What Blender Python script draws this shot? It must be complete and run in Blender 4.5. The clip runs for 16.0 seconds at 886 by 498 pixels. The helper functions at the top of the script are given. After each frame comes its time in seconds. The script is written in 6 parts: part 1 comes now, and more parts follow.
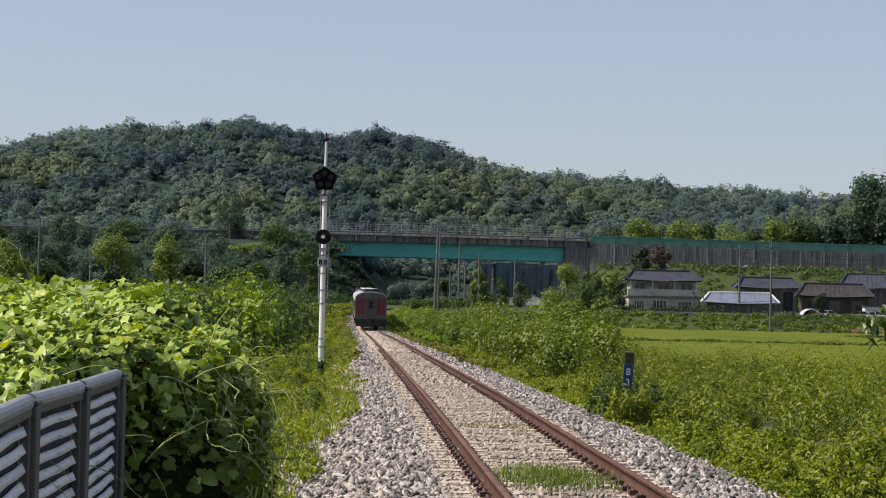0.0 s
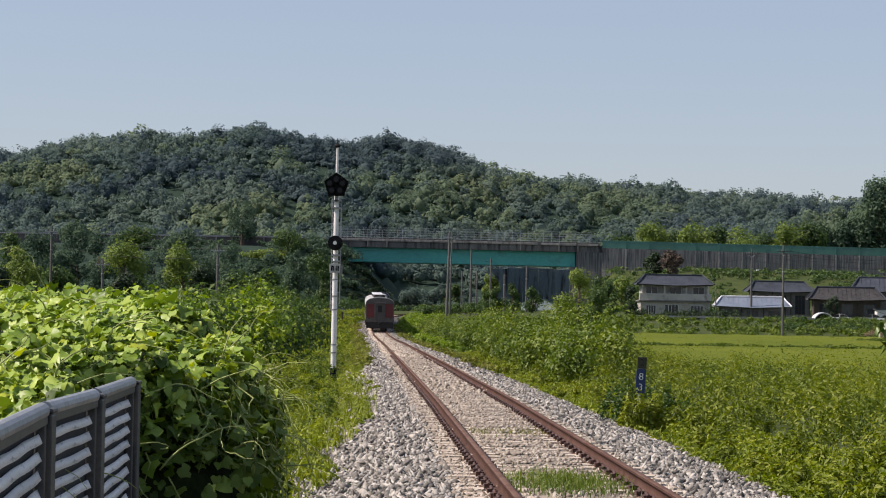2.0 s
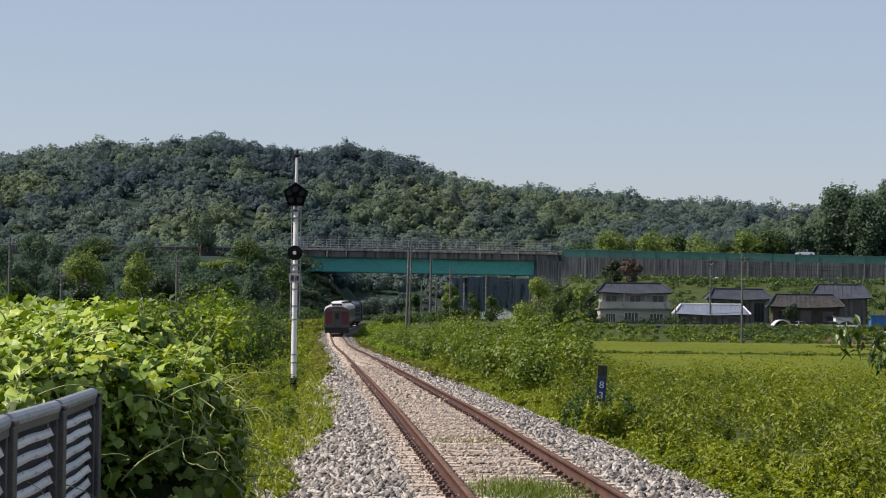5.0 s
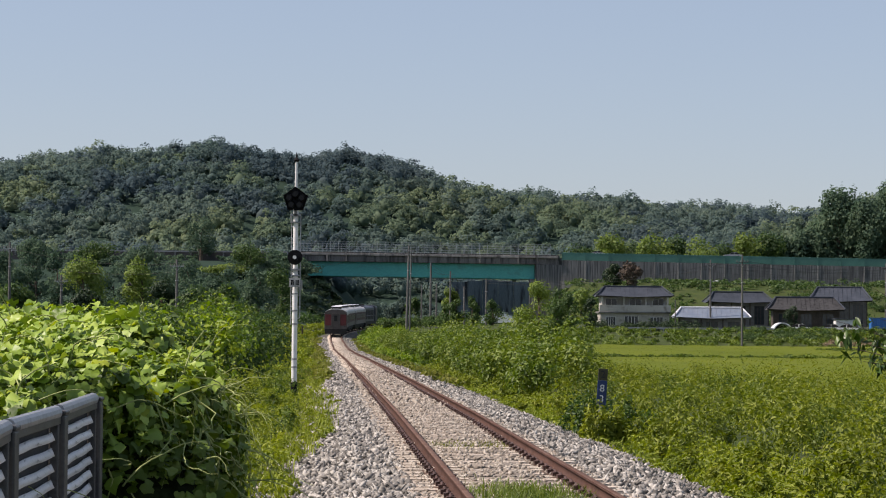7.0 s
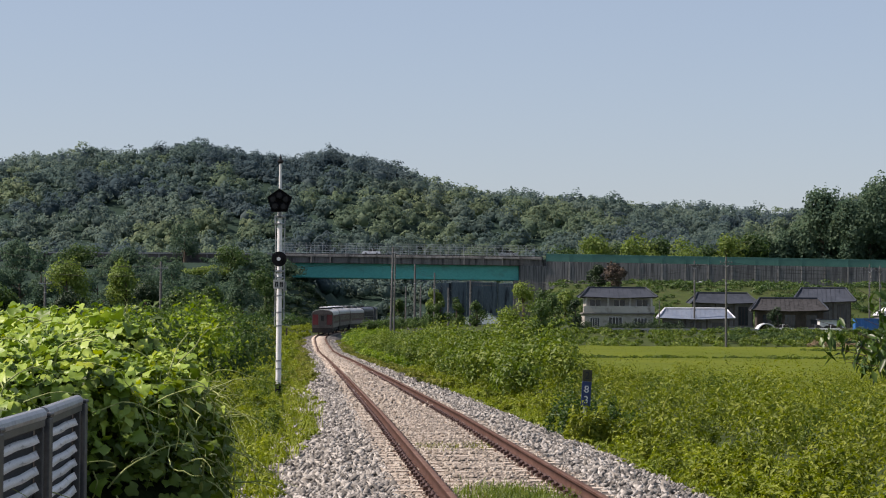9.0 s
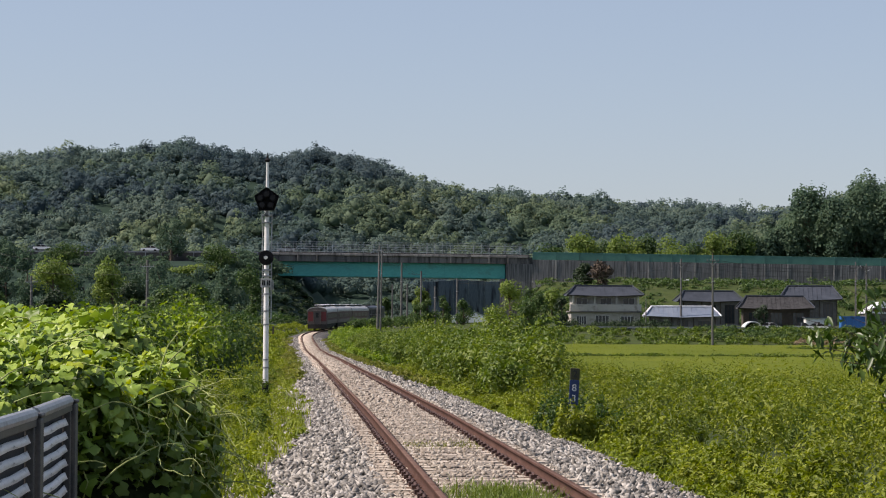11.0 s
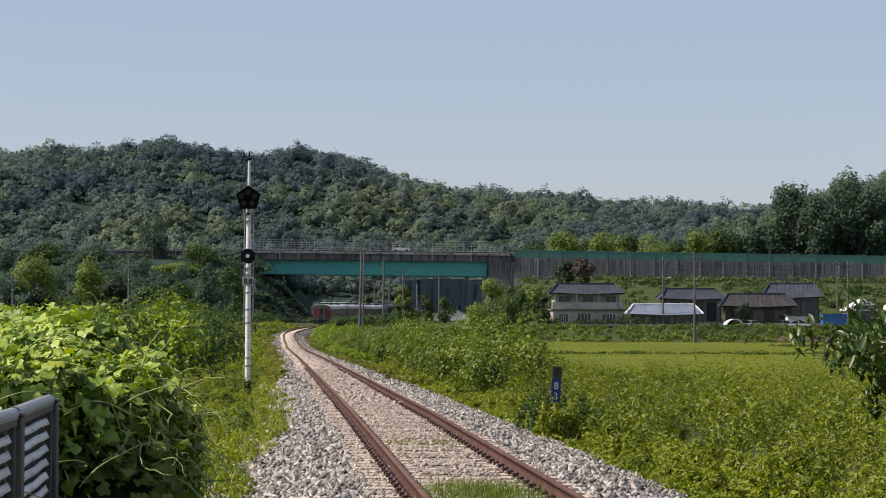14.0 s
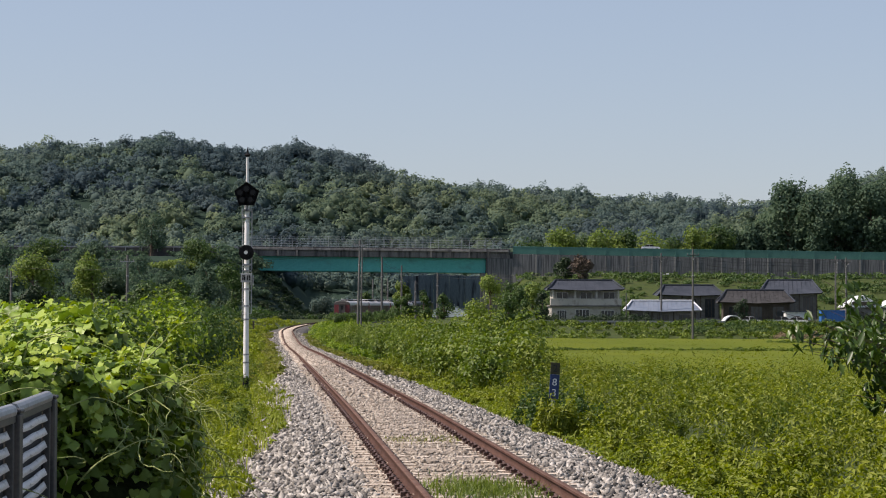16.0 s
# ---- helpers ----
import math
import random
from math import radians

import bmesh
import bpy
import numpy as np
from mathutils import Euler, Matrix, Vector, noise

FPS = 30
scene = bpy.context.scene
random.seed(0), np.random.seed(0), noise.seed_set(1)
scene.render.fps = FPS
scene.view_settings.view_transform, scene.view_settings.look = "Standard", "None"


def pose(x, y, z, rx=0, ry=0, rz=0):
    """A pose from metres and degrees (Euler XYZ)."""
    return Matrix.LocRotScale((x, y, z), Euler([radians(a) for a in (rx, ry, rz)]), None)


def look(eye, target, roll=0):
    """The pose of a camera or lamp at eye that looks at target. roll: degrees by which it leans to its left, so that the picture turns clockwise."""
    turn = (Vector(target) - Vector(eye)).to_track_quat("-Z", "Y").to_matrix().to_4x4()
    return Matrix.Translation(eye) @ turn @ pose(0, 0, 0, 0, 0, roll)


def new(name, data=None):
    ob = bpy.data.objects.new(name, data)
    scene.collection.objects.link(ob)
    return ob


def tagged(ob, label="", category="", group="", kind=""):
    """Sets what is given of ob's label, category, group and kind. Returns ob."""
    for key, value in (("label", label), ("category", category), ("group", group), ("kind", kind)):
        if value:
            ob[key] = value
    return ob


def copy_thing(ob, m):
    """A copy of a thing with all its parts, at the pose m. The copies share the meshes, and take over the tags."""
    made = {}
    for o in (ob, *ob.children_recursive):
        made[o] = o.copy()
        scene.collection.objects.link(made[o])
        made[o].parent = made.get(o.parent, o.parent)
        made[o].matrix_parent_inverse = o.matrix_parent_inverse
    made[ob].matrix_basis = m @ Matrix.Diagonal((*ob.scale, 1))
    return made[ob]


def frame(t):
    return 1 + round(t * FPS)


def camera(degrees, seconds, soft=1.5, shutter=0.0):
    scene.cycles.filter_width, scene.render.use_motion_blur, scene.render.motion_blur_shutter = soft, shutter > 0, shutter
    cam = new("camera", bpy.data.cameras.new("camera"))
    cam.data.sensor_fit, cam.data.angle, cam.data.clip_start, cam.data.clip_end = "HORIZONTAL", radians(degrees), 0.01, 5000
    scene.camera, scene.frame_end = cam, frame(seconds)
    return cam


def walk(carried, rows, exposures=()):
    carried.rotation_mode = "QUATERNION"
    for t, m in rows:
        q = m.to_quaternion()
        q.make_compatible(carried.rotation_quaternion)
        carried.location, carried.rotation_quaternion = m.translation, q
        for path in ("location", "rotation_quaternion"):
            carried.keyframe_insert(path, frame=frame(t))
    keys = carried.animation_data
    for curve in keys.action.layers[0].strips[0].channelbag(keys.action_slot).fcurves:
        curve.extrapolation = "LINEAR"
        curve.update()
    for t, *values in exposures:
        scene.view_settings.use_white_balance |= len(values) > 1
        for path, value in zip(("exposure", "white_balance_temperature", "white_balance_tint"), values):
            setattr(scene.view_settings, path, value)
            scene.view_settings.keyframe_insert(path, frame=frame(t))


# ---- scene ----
# ---- camera: a hand-held long lens beside the line, panning slightly ----
cam = camera(21.0, 16.0, soft=1.1)
CAMERA_ROWS = [
    (0, 0.044, 1.668, 1.869, 1.356, 1.258),
    (0.5, 0.037, 1.671, 1.920, 1.326, 1.207),
    (1, 0.038, 1.669, 2.006, 1.361, 1.098),
    (1.5, 0.037, 1.673, 2.096, 1.414, 1.034),
    (2, 0.033, 1.671, 2.147, 1.481, 0.982),
    (2.5, 0.032, 1.672, 1.963, 1.515, 0.929),
    (3, 0.031, 1.671, 1.608, 1.569, 0.840),
    (3.5, 0.028, 1.670, 1.284, 1.649, 0.746),
    (4, 0.024, 1.672, 1.248, 1.678, 0.736),
    (6.5, 0.024, 1.670, 1.112, 1.786, 0.498),
    (7, 0.020, 1.670, 1.177, 1.812, 0.474),
    (7.5, 0.017, 1.669, 1.198, 1.840, 0.414),
    (8, 0.018, 1.672, 1.049, 1.846, 0.407),
    (8.5, 0.020, 1.671, 0.929, 1.861, 0.357),
    (9, 0.017, 1.670, 0.795, 1.848, 0.356),
    (11.5, -0.010, 1.678, 0.431, 1.808, 0.267),
    (12, -0.014, 1.679, 0.427, 1.804, 0.222),
    (12.5, -0.012, 1.682, 0.450, 1.788, 0.241),
    (13, -0.007, 1.682, 0.281, 1.786, 0.220),
    (13.5, -0.005, 1.681, 0.108, 1.776, 0.203),
    (14, -0.000, 1.680, 0.041, 1.764, 0.213),
    (14.5, 0.003, 1.681, -0.082, 1.733, 0.193),
    (15, 0.003, 1.682, -0.077, 1.726, 0.204),
    (15.5, 0.001, 1.680, -0.077, 1.695, 0.219),
    (16, -0.000, 1.680, 0.000, 1.679, 0.200),
]


def hand_pose(x, z, yaw, pitch, lean):
    return pose(x, 0, z, 90 + pitch, 0, yaw) @ pose(0, 0, 0, 0, 0, lean)


walk(cam, [(t, hand_pose(x, z, yaw, pitch, lean)) for t, x, z, yaw, pitch, lean in CAMERA_ROWS],
     exposures=[(0.0, 0.30, 6850, 21), (16.0, 0.30, 6850, 21)])

# ---- daylight: sun high on the left, a little behind the camera ----
SUN_TO = Vector((-0.80, -0.06, 0.90)).normalized()
world = bpy.data.worlds.new("sky")
scene.world = world
world.use_nodes = True
wn = world.node_tree.nodes
sky = wn.new("ShaderNodeTexSky")
sky.sky_type = "NISHITA"
sky.sun_disc = False
sky.sun_elevation = math.asin(SUN_TO.z)
sky.sun_rotation = math.atan2(SUN_TO.x, SUN_TO.y)
sky.air_density, sky.dust_density, sky.ozone_density = 1.0, 0.6, 3.0
wn["Background"].inputs["Strength"].default_value = 0.092
haze = wn.new("ShaderNodeMixRGB")  # thin summer haze that evens out the sky
haze.inputs[0].default_value = 0.45
haze.inputs[2].default_value = (3.65, 4.75, 5.95, 1)
world.node_tree.links.new(sky.outputs[0], haze.inputs[1])
world.node_tree.links.new(haze.outputs[0], wn["Background"].inputs["Color"])
sun_data = bpy.data.lights.new("sun", "SUN")
sun_data.energy, sun_data.angle, sun_data.color = 5.0, radians(0.6), (1.0, 0.95, 0.86)
sun = new("sun", sun_data)
sun.matrix_world = look(SUN_TO * 200, (0, 0, 0))

rng = np.random.default_rng(7)


# ---- materials ----
def rgb(c):
    return (c[0], c[1], c[2], 1.0)


def material(name, low, high, scale=3.0, fine=40.0, rough=0.7, metal=0.0, bump=0.15, wear=None, wear_at=0.62, stretch=(1, 1, 1), coord="Object", specular=0.5):
    """A worn surface: two colours mixed by coarse and fine noise, optional stains, fine relief."""
    m = bpy.data.materials.new(name)
    m.use_nodes = True
    n, l = m.node_tree.nodes, m.node_tree.links
    b = n["Principled BSDF"]
    b.inputs["Roughness"].default_value, b.inputs["Metallic"].default_value = rough, metal
    b.inputs["Specular IOR Level"].default_value = specular
    tc, mp = n.new("ShaderNodeTexCoord"), n.new("ShaderNodeMapping")
    mp.inputs["Scale"].default_value = stretch
    l.new(tc.outputs[coord], mp.inputs[0])
    coarse, small = n.new("ShaderNodeTexNoise"), n.new("ShaderNodeTexNoise")
    coarse.inputs["Scale"].default_value, small.inputs["Scale"].default_value = scale, fine
    coarse.inputs["Detail"].default_value = small.inputs["Detail"].default_value = 5
    l.new(mp.outputs[0], coarse.inputs["Vector"]), l.new(mp.outputs[0], small.inputs["Vector"])
    add = n.new("ShaderNodeMath")
    add.operation = "MULTIPLY_ADD"
    add.inputs[1].default_value = 0.6
    l.new(small.outputs[0], add.inputs[0])
    half = n.new("ShaderNodeMath")
    half.operation = "MULTIPLY"
    half.inputs[1].default_value = 0.5
    l.new(coarse.outputs[0], half.inputs[0]), l.new(half.outputs[0], add.inputs[2])
    ramp = n.new("ShaderNodeValToRGB")
    ramp.color_ramp.elements[0].position, ramp.color_ramp.elements[1].position = 0.38, 0.72
    ramp.color_ramp.elements[0].color, ramp.color_ramp.elements[1].color = rgb(low), rgb(high)
    l.new(add.outputs[0], ramp.inputs[0])
    colour = ramp.outputs[0]
    info, vary = n.new("ShaderNodeObjectInfo"), n.new("ShaderNodeHueSaturation")
    ma = n.new("ShaderNodeMapRange")
    ma.inputs[3].default_value, ma.inputs[4].default_value = 0.85, 1.12
    l.new(info.outputs["Random"], ma.inputs[0]), l.new(ma.outputs[0], vary.inputs["Value"])
    l.new(colour, vary.inputs["Color"])
    colour = vary.outputs[0]
    if wear:
        stain, mask, mix = n.new("ShaderNodeTexNoise"), n.new("ShaderNodeValToRGB"), n.new("ShaderNodeMixRGB")
        stain.inputs["Scale"].default_value, stain.inputs["Detail"].default_value = scale * 2.3, 8
        mask.color_ramp.elements[0].position, mask.color_ramp.elements[1].position = wear_at - 0.1, wear_at + 0.08
        l.new(mp.outputs[0], stain.inputs["Vector"]), l.new(stain.outputs[0], mask.inputs[0])
        l.new(mask.outputs[0], mix.inputs[0]), l.new(colour, mix.inputs[1])
        mix.inputs[2].default_value = rgb(wear)
        colour = mix.outputs[0]
    l.new(colour, b.inputs["Base Color"])
    if bump:
        bp = n.new("ShaderNodeBump")
        bp.inputs["Strength"].default_value, bp.inputs["Distance"].default_value = bump, 0.02
        l.new(small.outputs[0], bp.inputs["Height"]), l.new(bp.outputs[0], b.inputs["Normal"])
    return m


def leaf_material(name, dark, mid, light, rough=0.55, glow=0.35, patch=0.25, specular=0.35):
    """Foliage: colour by leaf and by patch of ground, some light passing through the blades."""
    m = bpy.data.materials.new(name)
    m.use_nodes = True
    n, l = m.node_tree.nodes, m.node_tree.links
    b = n["Principled BSDF"]
    b.inputs["Roughness"].default_value, b.inputs["Specular IOR Level"].default_value = rough, specular
    geo, tc, big = n.new("ShaderNodeNewGeometry"), n.new("ShaderNodeTexCoord"), n.new("ShaderNodeTexNoise")
    big.inputs["Scale"].default_value, big.inputs["Detail"].default_value = patch, 3
    l.new(tc.outputs["Object"], big.inputs["Vector"])
    half, add = n.new("ShaderNodeMath"), n.new("ShaderNodeMath")
    half.operation, add.operation = "MULTIPLY", "MULTIPLY_ADD"
    half.inputs[1].default_value = 0.45
    l.new(geo.outputs["Random Per Island"], half.inputs[0])
    add.inputs[1].default_value = 1.0
    l.new(big.outputs[0], add.inputs[0]), l.new(half.outputs[0], add.inputs[2])
    ramp = n.new("ShaderNodeValToRGB")
    e = ramp.color_ramp.elements
    e[0].position, e[1].position = 0.40, 1.0
    e[0].color, e[1].color = rgb(dark), rgb(light)
    e.new(0.70).color = rgb(mid)
    l.new(add.outputs[0], ramp.inputs[0])
    l.new(ramp.outputs[0], b.inputs["Base Color"])
    tr, mix = n.new("ShaderNodeBsdfTranslucent"), n.new("ShaderNodeMixShader")
    bright = n.new("ShaderNodeHueSaturation")
    bright.inputs["Value"].default_value, bright.inputs["Saturation"].default_value = 1.3, 1.1
    l.new(ramp.outputs[0], bright.inputs["Color"]), l.new(bright.outputs[0], tr.inputs[0])
    mix.inputs[0].default_value = glow
    l.new(b.outputs[0], mix.inputs[1]), l.new(tr.outputs[0], mix.inputs[2])
    l.new(mix.outputs[0], n["Material Output"].inputs["Surface"])
    return m


def stone_material(name, a, b_, c):
    """Loose stones, each of its own shade."""
    m = bpy.data.materials.new(name)
    m.use_nodes = True
    n, l = m.node_tree.nodes, m.node_tree.links
    b = n["Principled BSDF"]
    b.inputs["Roughness"].default_value = 0.85
    geo, ramp, tc, tex = n.new("ShaderNodeNewGeometry"), n.new("ShaderNodeValToRGB"), n.new("ShaderNodeTexCoord"), n.new("ShaderNodeTexNoise")
    tex.inputs["Scale"].default_value = 30
    e = ramp.color_ramp.elements
    e[0].color, e[1].color = rgb(a), rgb(c)
    e.new(0.5).color = rgb(b_)
    l.new(geo.outputs["Random Per Island"], ramp.inputs[0])
    mul = n.new("ShaderNodeMixRGB")
    mul.blend_type, mul.inputs[0].default_value = "MULTIPLY", 0.35
    l.new(tc.outputs["Object"], tex.inputs["Vector"])
    l.new(ramp.outputs[0], mul.inputs[1]), l.new(tex.outputs[0], mul.inputs[2])
    l.new(mul.outputs[0], b.inputs["Base Color"])
    return m


